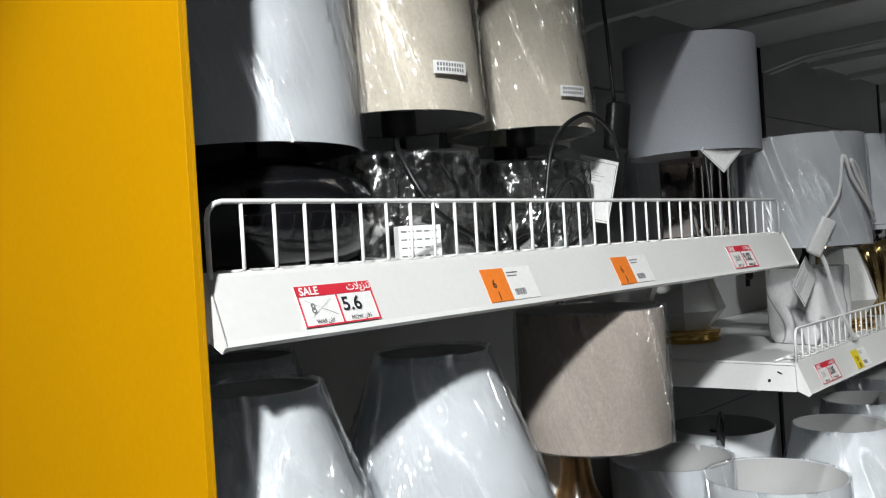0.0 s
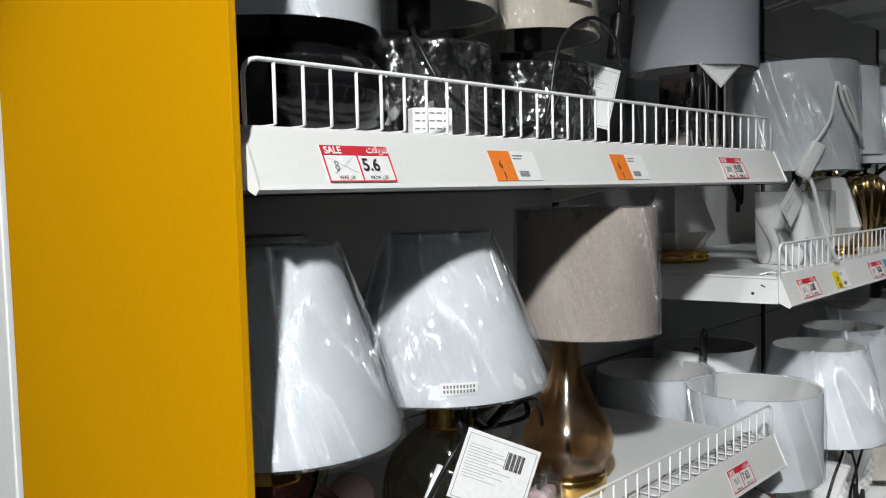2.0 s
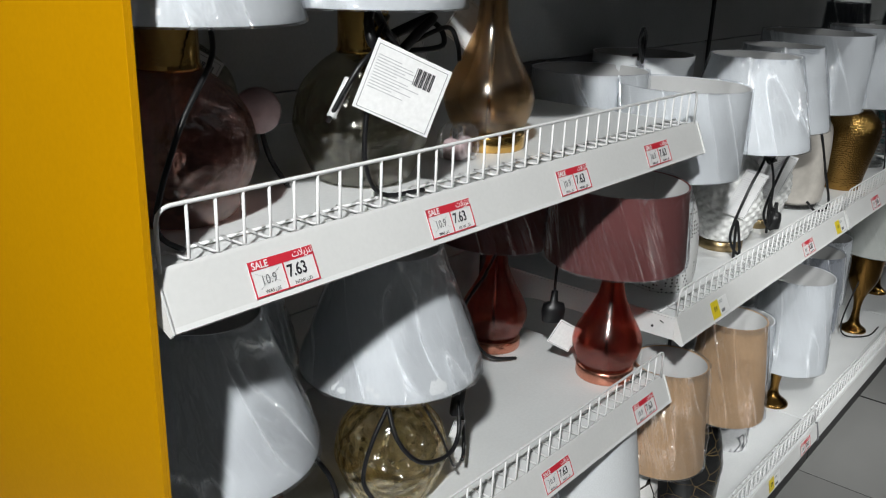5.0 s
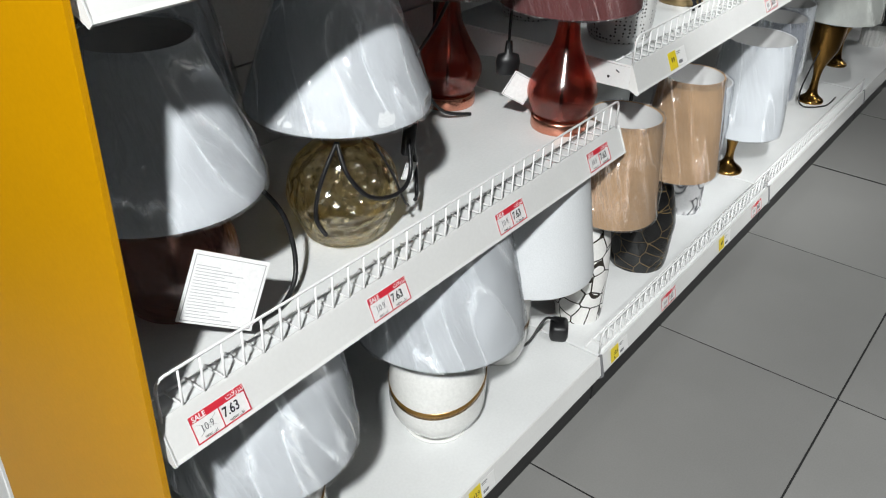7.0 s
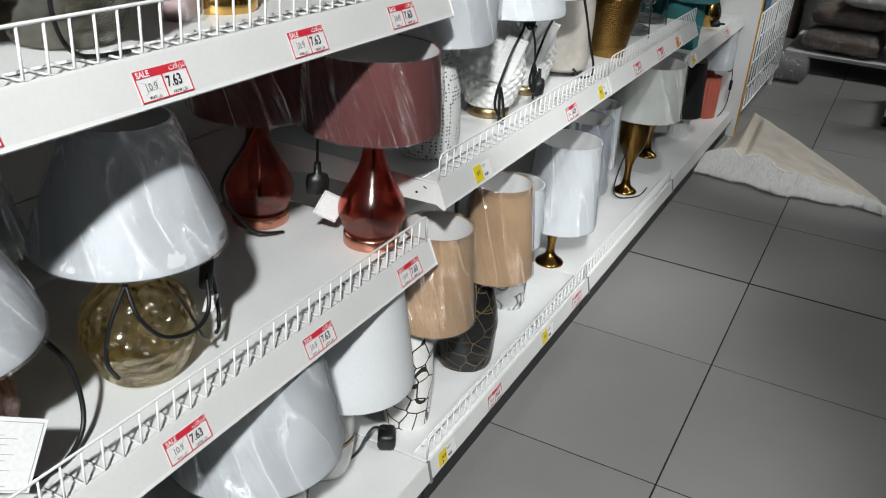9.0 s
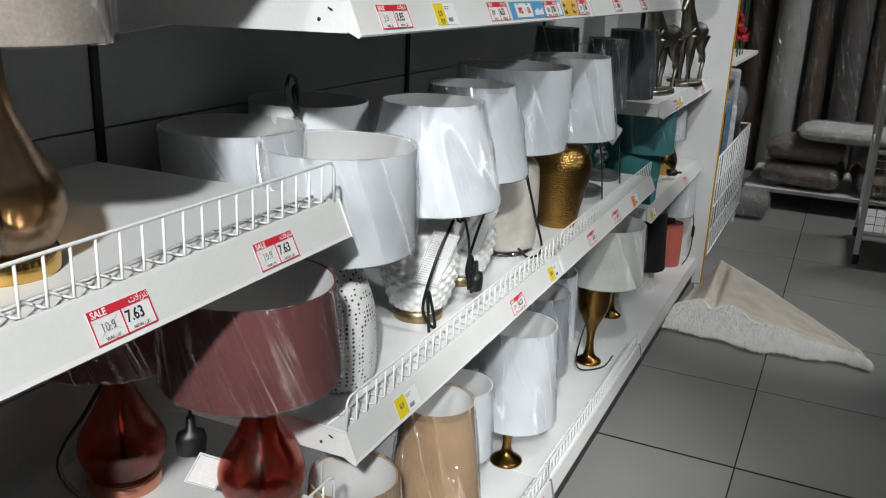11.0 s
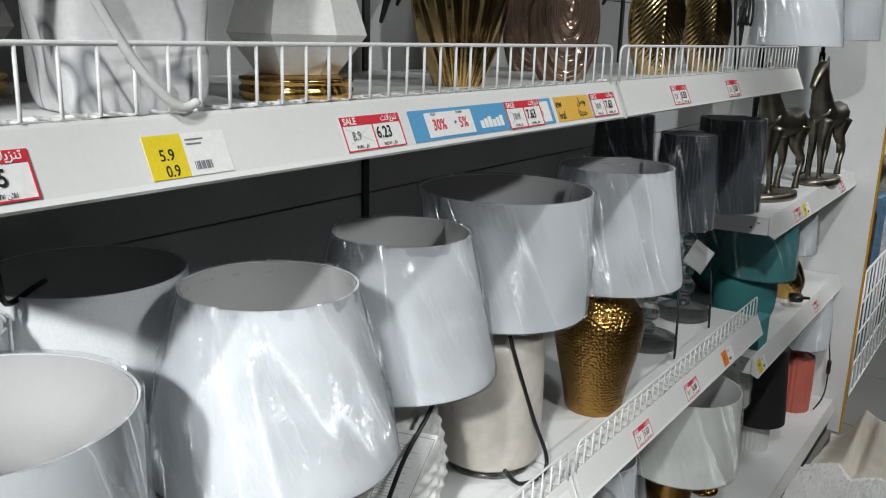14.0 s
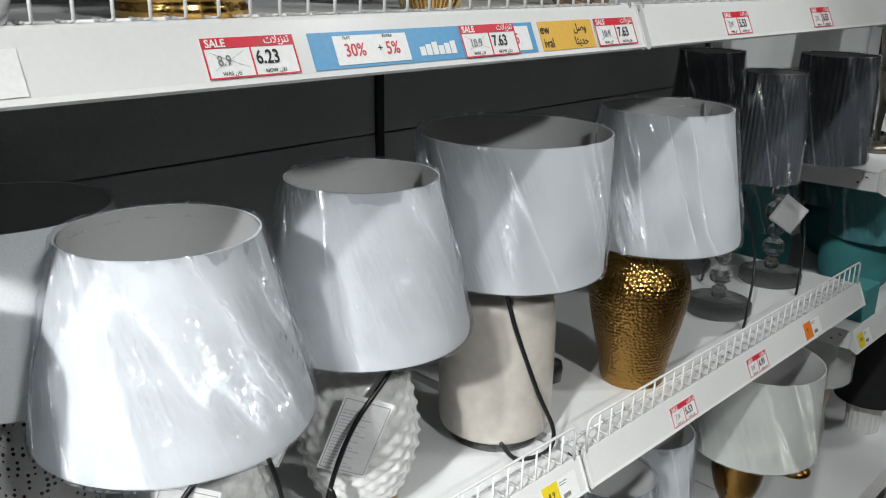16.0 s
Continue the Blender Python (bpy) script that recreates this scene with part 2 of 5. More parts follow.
WINEFAB = mat("wine_red_fabric", (0.16, 0.038, 0.036), 0.85, vary=0.08, scale=14, fine=300, bump=0.4, fine_vary=0.15, dist=0.001)
DARKFAB = mat("dark_grey_pleated_fabric", (0.062, 0.072, 0.085), 0.8, vary=0.1, fine=300, bump=0.3, dist=0.001)
TEALFAB = mat("teal_fabric", (0.06, 0.27, 0.28), 0.8, vary=0.08, fine=300, bump=0.3, dist=0.001)
BLACKFAB = mat("black_fabric", (0.012, 0.012, 0.013), 0.8, vary=0.1, fine=300, bump=0.3, dist=0.001)
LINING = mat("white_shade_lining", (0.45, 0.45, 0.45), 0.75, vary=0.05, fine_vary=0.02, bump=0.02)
GOLD = mat("polished_gold_metal", (0.72, 0.45, 0.14), 0.16, 1.0, vary=0.1)
OLDGOLD = mat("antique_gold_metal", (0.24, 0.13, 0.035), 0.22, 1.0, vary=0.2, bump=0.1)
BRONZE = mat("brushed_bronze_metal", (0.32, 0.24, 0.13), 0.35, 1.0, vary=0.15)
COPPER = mat("rose_copper_metal", (0.72, 0.32, 0.22), 0.25, 1.0, vary=0.1)
HAMMER = mat("hammered_gold_glaze", (0.4, 0.23, 0.065), 0.24, 1.0, vary=0.25, scale=9)
MIRROR = mat("mirrored_dark_glass", (0.5, 0.44, 0.42), 0.06, 1.0, vary=0.1)
PEWTER = mat("pewter_metal", (0.23, 0.21, 0.17), 0.38, 1.0, vary=0.3, scale=20, bump=0.3)
CHROME = mat("chrome_metal", (0.75, 0.75, 0.75), 0.1, 1.0, vary=0.05)
CERAMIC = mat("white_glazed_ceramic", (0.78, 0.78, 0.76), 0.14, vary=0.03, bump=0.03)
STONE = mat("cream_crackle_ceramic", (0.52, 0.485, 0.44), 0.3, vary=0.1, scale=12, fine=60, fine_vary=0.08, bump=0.1)
MARBLE = pattern(mat("white_marble_glaze", (0.76, 0.76, 0.77), 0.18, vary=0.05), "veins", (0.25, 0.26, 0.28), 6.5, 0.035, warp=1.6)
INKMARBLE = pattern(mat("white_ink_marble_glaze", (0.76, 0.76, 0.77), 0.18, vary=0.05), "veins", (0.05, 0.05, 0.06), 16.0, 0.07, warp=1.0)
GIRAFFE = pattern(mat("white_cell_glaze", (0.8, 0.79, 0.77), 0.18, vary=0.04), "cells", (0.03, 0.025, 0.02), 24, 0.035)
BLACKCELL = pattern(mat("black_cell_glaze", (0.012, 0.012, 0.012), 0.2, vary=0.1), "cells", (0.12, 0.085, 0.04), 24, 0.02)
DOTTED = pattern(mat("white_dotted_ceramic", (0.72, 0.72, 0.71), 0.3, vary=0.04), "dots", (0.03, 0.03, 0.03), 130, 0.3)
CORAL = mat("coral_ribbed_ceramic", (0.55, 0.14, 0.1), 0.35, vary=0.1)
BLACKGLAZE = mat("black_glazed_ceramic", (0.006, 0.006, 0.007), 0.12, vary=0.1)
BROWNBAND = mat("gold_brown_glaze", (0.3, 0.17, 0.05), 0.25, 0.6, vary=0.1)
WRAP = film("clear_plastic_wrap")
BAG = film("loose_plastic_bag", haze=0.08, gloss=0.12, layers=((18, 9, 0.05, 1.0, 1.0), (40, 22, 0.07, 0.5, 2.0)), dist=0.008)
ROSEGLASS = blown("rose_brown_glass", (0.72, 0.36, 0.29), 0.4, 70, clear=0.45)
SMOKEGLASS = blown("smoky_olive_glass", (0.5, 0.46, 0.34), 0.6, 55, cells=True)
AMBERGLASS = blown("amber_glass", (0.86, 0.52, 0.24), 0.05, 10, clear=0.65)
OLIVEGLASS = blown("olive_yellow_glass", (0.9, 0.72, 0.36), 0.9, 62, cells=True, clear=0.35, dist=0.016)
REDGLASS = blown("red_glass", (0.74, 0.1, 0.06), 0.15, 16, clear=0.5)
CLEARGLASS = blown("clear_wavy_glass", (0.92, 0.94, 0.94), 0.1, 30, gloss=0.12, clear=0.3)
CRYSTAL = blown("solid_crystal_glass", (0.93, 0.95, 0.95), 0.0, 30, gloss=0.07, clear=0.25)
RIBGLASS = blown("clear_ribbed_glass", (0.92, 0.94, 0.94), 0.7, 60, gloss=0.36, clear=0.15, dist=0.008)
TAUPEGLASS = mat("taupe_glazed_glass", (0.3, 0.21, 0.16), 0.1, 0.75, vary=0.15)
TILE = mat("grey_porcelain_tile", (0.225, 0.223, 0.216), 0.5, vary=0.07, scale=3.0, fine=260, fine_vary=0.05, bump=0.03)
GROUT = mat("dark_grout", (0.012, 0.012, 0.012), 0.9)
PLASTER = mat("grey_painted_wall", (0.2, 0.205, 0.205), 0.8, vary=0.06)


def dimples(m, scale, dist):
    """Hammered relief."""
    nt = m.node_tree
    N, L = nt.nodes, nt.links
    co = N.new("ShaderNodeTexCoord")
    v = N.new("ShaderNodeTexVoronoi")
    v.inputs["Scale"].default_value, v.inputs["Randomness"].default_value = scale, 0.55
    L.new(co.outputs["Object"], v.inputs["Vector"])
    b = N.new("ShaderNodeBump")
    b.inputs["Strength"].default_value, b.inputs["Distance"].default_value = 1.0, dist
    L.new(v.outputs["Distance"], b.inputs["Height"])
    L.new(b.outputs[0], N["Principled BSDF"].inputs["Normal"])


def by_object(m, amount):
    """Each piece a little lighter or darker than the next."""
    nt = m.node_tree
    N, L = nt.nodes, nt.links
    i = N.new("ShaderNodeObjectInfo")
    r = N.new("ShaderNodeMapRange")
    r.inputs["To Min"].default_value, r.inputs["To Max"].default_value = 1 - amount, 1 + amount
    L.new(i.outputs["Random"], r.inputs["Value"])
    b = N["Principled BSDF"]
    old = b.inputs["Base Color"].links[0].from_socket
    k = N.new("ShaderNodeVectorMath")
    k.operation = "SCALE"
    L.new(old, k.inputs[0])
    L.new(r.outputs[0], k.inputs["Scale"])
    L.new(k.outputs[0], b.inputs["Base Color"])


dimples(HAMMER, 165, 0.0019)
by_object(TILE, 0.07)
CEIL = mat("dark_ceiling_paint", (0.08, 0.08, 0.085), 0.9)
FUR = mat("white_sheepskin_fur", (0.93, 0.925, 0.91), 0.9, vary=0.06, scale=20)
_n, _l = FUR.node_tree.nodes, FUR.node_tree.links
_t, _m = _n.new("ShaderNodeBsdfTranslucent"), _n.new("ShaderNodeMixShader")
_t.inputs[0].default_value = (0.9, 0.89, 0.87, 1)
_m.inputs[0].default_value = 0.1
_l.new(_n["Principled BSDF"].outputs[0], _m.inputs[1])
_l.new(_t.outputs[0], _m.inputs[2])
_l.new(_m.outputs[0], _n["Material Output"].inputs[0])
HIDE = mat("cream_suede_hide", (0.66, 0.6, 0.52), 0.9, vary=0.06)

# ------------------------------------------------------------- mesh tools


def finish(name, bm, material, parent=None, smooth=True):
    me = bpy.data.meshes.new(name)
    bmesh.ops.recalc_face_normals(bm, faces=bm.faces)
    if smooth:
        for f in bm.faces:
            f.smooth = True
    bm.to_mesh(me)
    bm.free()
    me.materials.append(material)
    o = new(name, me)
    if parent:
        o.parent = parent
    return o


def part(name, bm, material, parent, label="", smooth=True):
    o = finish(name, bm, material, parent, smooth)
    if label:
        tagged(o, label)
    return o


def thing(name, at, label, category, group="", turn=0.0, tilt=(0, 0)):
    o = new(name)
    o.matrix_world = pose(*at, tilt[0], tilt[1], turn)
    return tagged(o, label, category, group)


def lathe(profile, segs=40, ripple=None, closed=False):
    """Turned solid: (radius, z) pairs; ripple(angle, z, r) may change the radius."""
    bm = bmesh.new()
    rings = []
    for r, z in profile:
        ring = []
        for i in range(segs):
            a = 2 * math.pi * i / segs
            q = ripple(a, z, r) if ripple else r
            ring.append(bm.verts.new((q * math.cos(a), q * math.sin(a), z)))
        rings.append(ring)
    for a, b in zip(rings, rings[1:] + (rings[:1] if closed else [])):
        for i in range(segs):
            bm.faces.new((a[i], a[(i + 1) % segs], b[(i + 1) % segs], b[i]))
    if not closed:
        bm.faces.new(rings[0])
        bm.faces.new(rings[-1])
    return bm


def curve_profile(points, steps=8):
    """Smooth (radius, z) profile through a few points."""
    out = []
    n = len(points)
    for i in range(n - 1):
        p0, p1, p2, p3 = points[max(i - 1, 0)], points[i], points[i + 1], points[min(i + 2, n - 1)]
        for k in range(steps):
            t = k / steps
            out.append(tuple(0.5 * (2 * p1[j] + (p2[j] - p0[j]) * t + (2 * p0[j] - 5 * p1[j] + 4 * p2[j] - p3[j]) * t * t
                                    + (3 * p1[j] - p0[j] - 3 * p2[j] + p3[j]) * t ** 3) for j in (0, 1)))
    out.append(points[-1])
    return [(max(r, 0.001), z) for r, z in out]


def box(x0, x1, y0, y1, z0, z1, bev=0.002):
    bm = bmesh.new()
    bmesh.ops.create_cube(bm, size=1)
    for v in bm.verts:
        v.co = Vector(((x0 + x1) / 2 + v.co.x * (x1 - x0), (y0 + y1) / 2 + v.co.y * (y1 - y0), (z0 + z1) / 2 + v.co.z * (z1 - z0)))
    if bev:
        bmesh.ops.bevel(bm, geom=bm.edges[:], offset=bev, segments=2, affect="EDGES", profile=0.5)
    return bm


def prism(poly, x0, x1):
    """A (y, z) outline drawn out along x."""
    bm = bmesh.new()
    a = [bm.verts.new((x0, y, z)) for y, z in poly]
    b = [bm.verts.new((x1, y, z)) for y, z in poly]
    n = len(poly)
    for i in range(n):
        bm.faces.new((a[i], a[(i + 1) % n], b[(i + 1) % n], b[i]))
    bm.faces.new(a)
    bm.faces.new(b)
    return bm


def tube(points, r, segs=8, smooth_steps=6, bm=None):
    """A round cord along points (smoothed)."""
    pts = [Vector(p) for p in points]
    if smooth_steps > 1 and len(pts) > 2:
        out = []
        for i in range(len(pts) - 1):
            p0, p1, p2, p3 = pts[max(i - 1, 0)], pts[i], pts[i + 1], pts[min(i + 2, len(pts) - 1)]
            for k in range(smooth_steps):
                t = k / smooth_steps
                out.append(0.5 * (2 * p1 + (p2 - p0) * t + (2 * p0 - 5 * p1 + 4 * p2 - p3) * t * t + (3 * p1 - p0 - 3 * p2 + p3) * t ** 3))
        pts = out + [pts[-1]]
    bm = bm or bmesh.new()
    rings = []
    for i, p in enumerate(pts):
        d = (pts[min(i + 1, len(pts) - 1)] - pts[max(i - 1, 0)]).normalized()
        s = d.orthogonal().normalized() if i == 0 else (s - d * s.dot(d)).normalized()
        u = d.cross(s)
        rings.append([bm.verts.new(p + r * (s * math.cos(2 * math.pi * k / segs) + u * math.sin(2 * math.pi * k / segs))) for k in range(segs)])
    for a, b in zip(rings, rings[1:]):
        for k in range(segs):
            bm.faces.new((a[k], a[(k + 1) % segs], b[(k + 1) % segs], b[k]))
    bm.faces.new(rings[0])
    bm.faces.new(rings[-1])
    return bm


def plate(w, h, x=0.0, z=0.0, y=0.0, t=0.0006, bm=None):
    """A thin upright card facing -y."""
    bm = bm or bmesh.new()
    vs = [[bm.verts.new((x + a, yy, z + b)) for a, b in ((0, 0), (w, 0), (w, h), (0, h))] for yy in (y, y + t)]
    bm.faces.new(vs[0])
    bm.faces.new(vs[1][::-1])
    for i in range(4):
        bm.faces.new((vs[0][i], vs[1][i], vs[1][(i + 1) % 4], vs[0][(i + 1) % 4]))
    return bm


LETTERS = {}


def lettering(name, text, size, x, z, y, material, parent, squeeze=1.0, bold=0.0):
    """Raised flat letters facing -y, starting at x with the baseline at z."""
    key = (text, size, material.name, bold)
    if key not in LETTERS:
        c = bpy.data.curves.new("letters", "FONT")
        c.body, c.size, c.extrude, c.resolution_u, c.offset = text, size, 0.0001, 3, bold
        o = new("letters", c)
        bpy.context.view_layer.update()
        me = bpy.data.meshes.new_from_object(o.evaluated_get(bpy.context.evaluated_depsgraph_get()))
        bpy.data.objects.remove(o)
        me.materials.clear()
        me.materials.append(material)
        LETTERS[key] = me
    o = new(name, LETTERS[key])
    o.parent = parent
    o.matrix_local = pose(x, y, z, 90, 0, 0) @ Matrix.Diagonal((squeeze, 1, 1, 1))
    return o

# ------------------------------------------------------------- setting
JOIN_Y = -0.47
JOIN_X = 2.475
WALLS = ((-4.2, -4.1, -4.4, 4.3, "wall_west"), (10.0, 10.1, -4.4, 4.3, "wall_east"))
for x0, x1, y0, y1, n in WALLS:
    tagged(finish(n, box(x0, x1, y0, y1, -0.1, 5.6, 0), PLASTER, smooth=False), "plain grey painted shop wall", "wall", kind="structure")
for y0, y1, n in ((-4.5, -4.4, "wall_south"), (4.3, 4.4, "wall_north")):
    tagged(finish(n, box(-4.2, 10.1, y0, y1, -0.1, 5.6, 0), PLASTER, smooth=False), "plain grey painted shop wall", "wall", kind="structure")
tagged(finish("ceiling", box(-4.2, 10.1, -4.5, 4.4, 5.6, 5.7, 0), CEIL, smooth=False), "dark painted shop ceiling", "ceiling", kind="structure")
floor = tagged(finish("floor", box(-4.2, 10.1, -4.5, 4.4, -0.1, -0.0012, 0), GROUT, smooth=False), "grey porcelain floor tiles with dark joints", "floor", kind="structure")

# ------------------------------------------------------------- shelving
DEPTH = 0.455


def fence(x0, x1, z):
    """White wire guard that stands on a shelf edge."""
    f = thing("wire_fence", (x0, 0.004, z), "white coated wire guard along a shelf edge", "shelf guard", "wire guards on the shelves")
    w = x1 - x0
    h = 0.056
    r = 0.0016
    part("top_wire", tube([(0.0, 0, 0.0), (0.0, 0, h - 0.013), (0.0017, 0, h - 0.0065), (0.0065, 0, h - 0.0017), (0.013, 0, h), (w - 0.013, 0, h), (w - 0.0065, 0, h - 0.0017), (w - 0.0017, 0, h - 0.0065), (w, 0, h - 0.013), (w, 0, 0)], 0.0021, 6, 1), WIRE, f)
    for name, y, zz in (("lower_wire", 0.002, 0.002), ("back_wire", 0.034, 0.003)):
        part(name, tube([(0, y, zz), (w, y, zz)], 0.0018, 6, 1), WIRE, f)
    first = None
    n = round(w / 0.0295)
    for i in range(1, n):
        if first is None:
            first = part("upright_wire", tube([(0, 0, h), (0, 0, 0.006), (0, 0.006, 0.0045), (0, 0.036, 0.0045)], r, 5, 1), WIRE, f)
            mesh = first.data
            first.location = (w * i / n, 0, 0)
        else:
            o = new("upright_wire", mesh)
            o.parent, o.location = f, (w * i / n, 0, 0)
    return f


def shelf(x0, x1, z, guard=True, gap=0.012, rail=True):
    """One shelf: deck with folded sides, brackets, price rail."""
    s = thing("shelf", (x0, 0, z), "white steel shelf with a plastic price rail", "shelf", "gondola shelves")
    w = x1 - x0
    deck = part("deck", box(gap / 2, w - gap / 2, 0.004, DEPTH - 0.012, -0.004, 0, 0.001), WHITE, s, smooth=False)
    part("front_lip", box(gap / 2 + 0.0225, w - gap / 2 - 0.0225, 0.0042, 0.03, -0.04, -0.0045, 0.001), WHITE, s, smooth=False)
    for x in (gap / 2, w - gap / 2 - 0.022):
        side = part("side_flange", prism([(0.006, -0.0045), (0.006, -0.046), (DEPTH - 0.14, -0.052), (DEPTH - 0.02, -0.075), (DEPTH - 0.02, -0.0045)], x, x + 0.022), WHITE, s, smooth=False)
        sx = x - 0.0006 if x < w / 2 else x + 0.0226
        hole = lathe([(0.0028, 0), (0.0028, 0.0012)], 12)
        ob = part("bolt_hole", hole, DARK, side, smooth=False)
        ob.matrix_local = pose(sx, 0.05, -0.03, 0, 90, 0)
        slot = part("hook_slot", box(-0.0005, 0.0007, -0.004, 0.004, -0.001, 0.001, 0), DARK, side, smooth=False)
        slot.matrix_local = pose(sx, 0.032, -0.016, 25, 0, 0)
    for k in (0.33, 0.66):
        part("stiffener", box(w * k - 0.02, w * k + 0.02, 0.03, DEPTH - 0.02, -0.022, -0.0045, 0.002), WHITE, s, smooth=False)
    if rail:
        part("price_rail", prism([(0.0038, -0.042), (0.0038, 0.001), (0.0065, 0.0035), (0.005, 0.004), (0.0032, 0.001), (-0.0155, -0.043), (-0.0185, -0.047), (-0.015, -0.05)], 0.002, w - 0.002), RAIL, s, smooth=False)
        for x in (0.0, w - 0.002):
            part("rail_end_cap", prism([(0.003, -0.043), (0.0035, 0.004), (0.0022, 0.004), (-0.0195, -0.047), (-0.015, -0.0515)], x, x + 0.002), RAIL, s, smooth=False)
    if guard:
        fence(x0 + 0.006, x1 - 0.012, z)
    return s


X = [-0.083, 0.965, 2.0, 3.075, 4.17]
BASE_X = [-0.083, 0.915, 1.935, 2.96, 4.17]
S1, S2, S3, B1, B2, BB = 1.587, 1.112, 0.632, 1.3785, 0.743, 0.128
H1, H2 = 1.002, 0.615
for z in (S1, S2, S3):
    shelf(X[0], X[1] - 0.012, z)
for i in (1, 2):
    shelf(X[i] + 0.006, X[i + 1] - 0.006, B2)
shelf(X[1] + 0.006, 2.046, B1)
shelf(2.058, 3.165, B1)
shelf(X[1] + 0.006, X[2] - 0.006, 2.11, guard=False)
shelf(X[2] + 0.006, X[3] - 0.006, 2.11, guard=False)
shelf(X[0], X[1] - 0.012, 2.04, guard=False)
for z in (H1, H2):
    shelf(X[3] + 0.006, X[4] - 0.004, z, guard=False)
shelf(X[3] + 0.006, X[4] - 0.004, 1.985, guard=False)
for i in range(4):
    x0, x1 = BASE_X[i], BASE_X[i + 1]
    b = thing("base_shelf", (x0, 0, BB), "white steel base shelf on a dark kick plate", "shelf", "gondola shelves")
    w = x1 - x0
    part("deck", box(0.002, w - 0.002, -0.044, DEPTH - 0.012, -0.02, 0, 0.002), WHITE, b, smooth=False)
    part("price_rail", prism([(-0.0445, 0.002), (-0.049, 0.003), (-0.058, -0.043), (-0.054, -0.048), (-0.0445, -0.046)], 0.004, w - 0.004), RAIL, b, smooth=False)
    part("kick_plate", box(0.002, w - 0.002, -0.03, 0.006, -0.1265, -0.0205, 0.001), DARK, b, smooth=False)
    # added black strip: the shade low on the kick plate, given as a part
    part("kick_shade_strip", box(0.002, w - 0.002, -0.04, -0.0305, -0.1265, -0.075, 0.003), BLACK, b, "black strip standing in for the shade along the kick plate", smooth=False)
    part("rail_end_cap", prism([(-0.044, 0.004), (-0.05, 0.006), (-0.062, -0.046), (-0.056, -0.052), (-0.044, -0.05)], -0.003, 0.0035), GREYINK, b, smooth=False)
    if i in (1, 2):
        fence(x0 + 0.01, x1 - 0.012, BB).location.y = -0.04
# back panels and uprights
for i in range(4):
    x0, x1 = X[i], X[i + 1]
    for k in range(6):
        p = finish("back_panel", box(x0 + 0.003, x1 - 0.003, DEPTH, DEPTH + 0.012, 0.02 + 0.38 * k, 0.3975 + 0.38 * k, 0.0015), PANEL, smooth=False)
        tagged(p, "pale grey steel back panel of a shop shelf", "back panel", "gondola back panels", "structure")
for i, x in enumerate(X[1:4]):
    u = finish("upright_post", box(x - 0.008, x + 0.008, DEPTH - 0.006, DEPTH + 0.02, 0, 2.3, 0.001), DARK, smooth=False)
    tagged(u, "dark slotted upright between back panels", "upright", kind="structure")
core = finish("gondola_core", box(X[0], X[4], DEPTH + 0.021, DEPTH + 0.04, 0.0, 2.32, 0), PANEL, smooth=False)
tagged(core, "plain back of a double-sided shelf run", "partition", kind="structure")
top = finish("gondola_top_cover", box(X[0], X[4], 0.02, DEPTH + 0.04, 2.325, 2.35, 0.002), WHITE, smooth=False)
tagged(top, "white cover board along the shelf top", "cover board", kind="structure")


def end_panel(x, sign):
    """Side board of the shelf run: white inside, yellow outside and at the edge."""
    e = thing("end_panel", (x, 0, 0), "tall yellow laminate end panel of a shelf run", "end panel", "shelf end panels")
    y0 = -0.01 if sign < 0 else -0.085
    a, b = (x - 0.004, x - 0.001) if sign < 0 else (x + 0.001, x + 0.018)
    part("board", box(a - x, b - x, y0 + 0.004, DEPTH + 0.04, 0, 2.4, 0.001), WHITE, e, "white inner board", smooth=False)
    f0, f1 = (a - 0.004, a) if sign < 0 else (b, b + 0.004)
    part("outer_face", box(f0 - x, f1 - x, y0 - 0.002, 0.43 if sign < 0 else DEPTH, 0, 2.4, 0.0003), YELLOW, e, "yellow laminate face", smooth=False)
    part("edge_strip", box(a - x, b - x, y0 - 0.002, y0 + 0.0035, 0, 2.4, 0.0003), YELLOW, e, "yellow edge strip", smooth=False)
    return e


end_panel(X[0] - 0.008, -1)
end_panel(X[4], 1)
rear = thing("rear_end_panel", (X[0], 0, 0), "white end panel of the shelf run behind", "end panel", "shelf end panels")
part("board", box(-0.014, -0.002, DEPTH + 0.001, 1.0, 0, 2.4, 0.002), WHITE, rear, smooth=False)

# ------------------------------------------------------------- lamps


def ring_shell(rb, rt, zb, zt, thick=0.0022, pleats=0, segs=64, square=0.0):
    prof = [(rb, zb), (rb, zb + 0.0095)]
    steps = 6
    for k in range(1, steps):
        f = k / steps
        prof.append((rb + (rt - rb) * f, zb + 0.0095 + (zt - zb - 0.019) * f))
    prof += [(rt, zt - 0.0095), (rt, zt), (rt - thick, zt), (rb - thick, zb)]

    def rip(a, z, r):
        q = r
        if square:
            q = r / max(abs(math.cos(a)) ** square + abs(math.sin(a)) ** square, 1e-6) ** (1 / square)
        if pleats:
            q += 0.0015 * math.sin(pleats * a)
        return q
    bm = lathe(prof, 180 if pleats else segs, rip, closed=True)
    for e in bm.edges:
        za, zc = e.verts[0].co.z, e.verts[1].co.z
        if abs(za - zc) < 1e-6 and (abs(za - zb) < 1e-6 or abs(za - zt) < 1e-6):
            e.smooth = False
    return bm


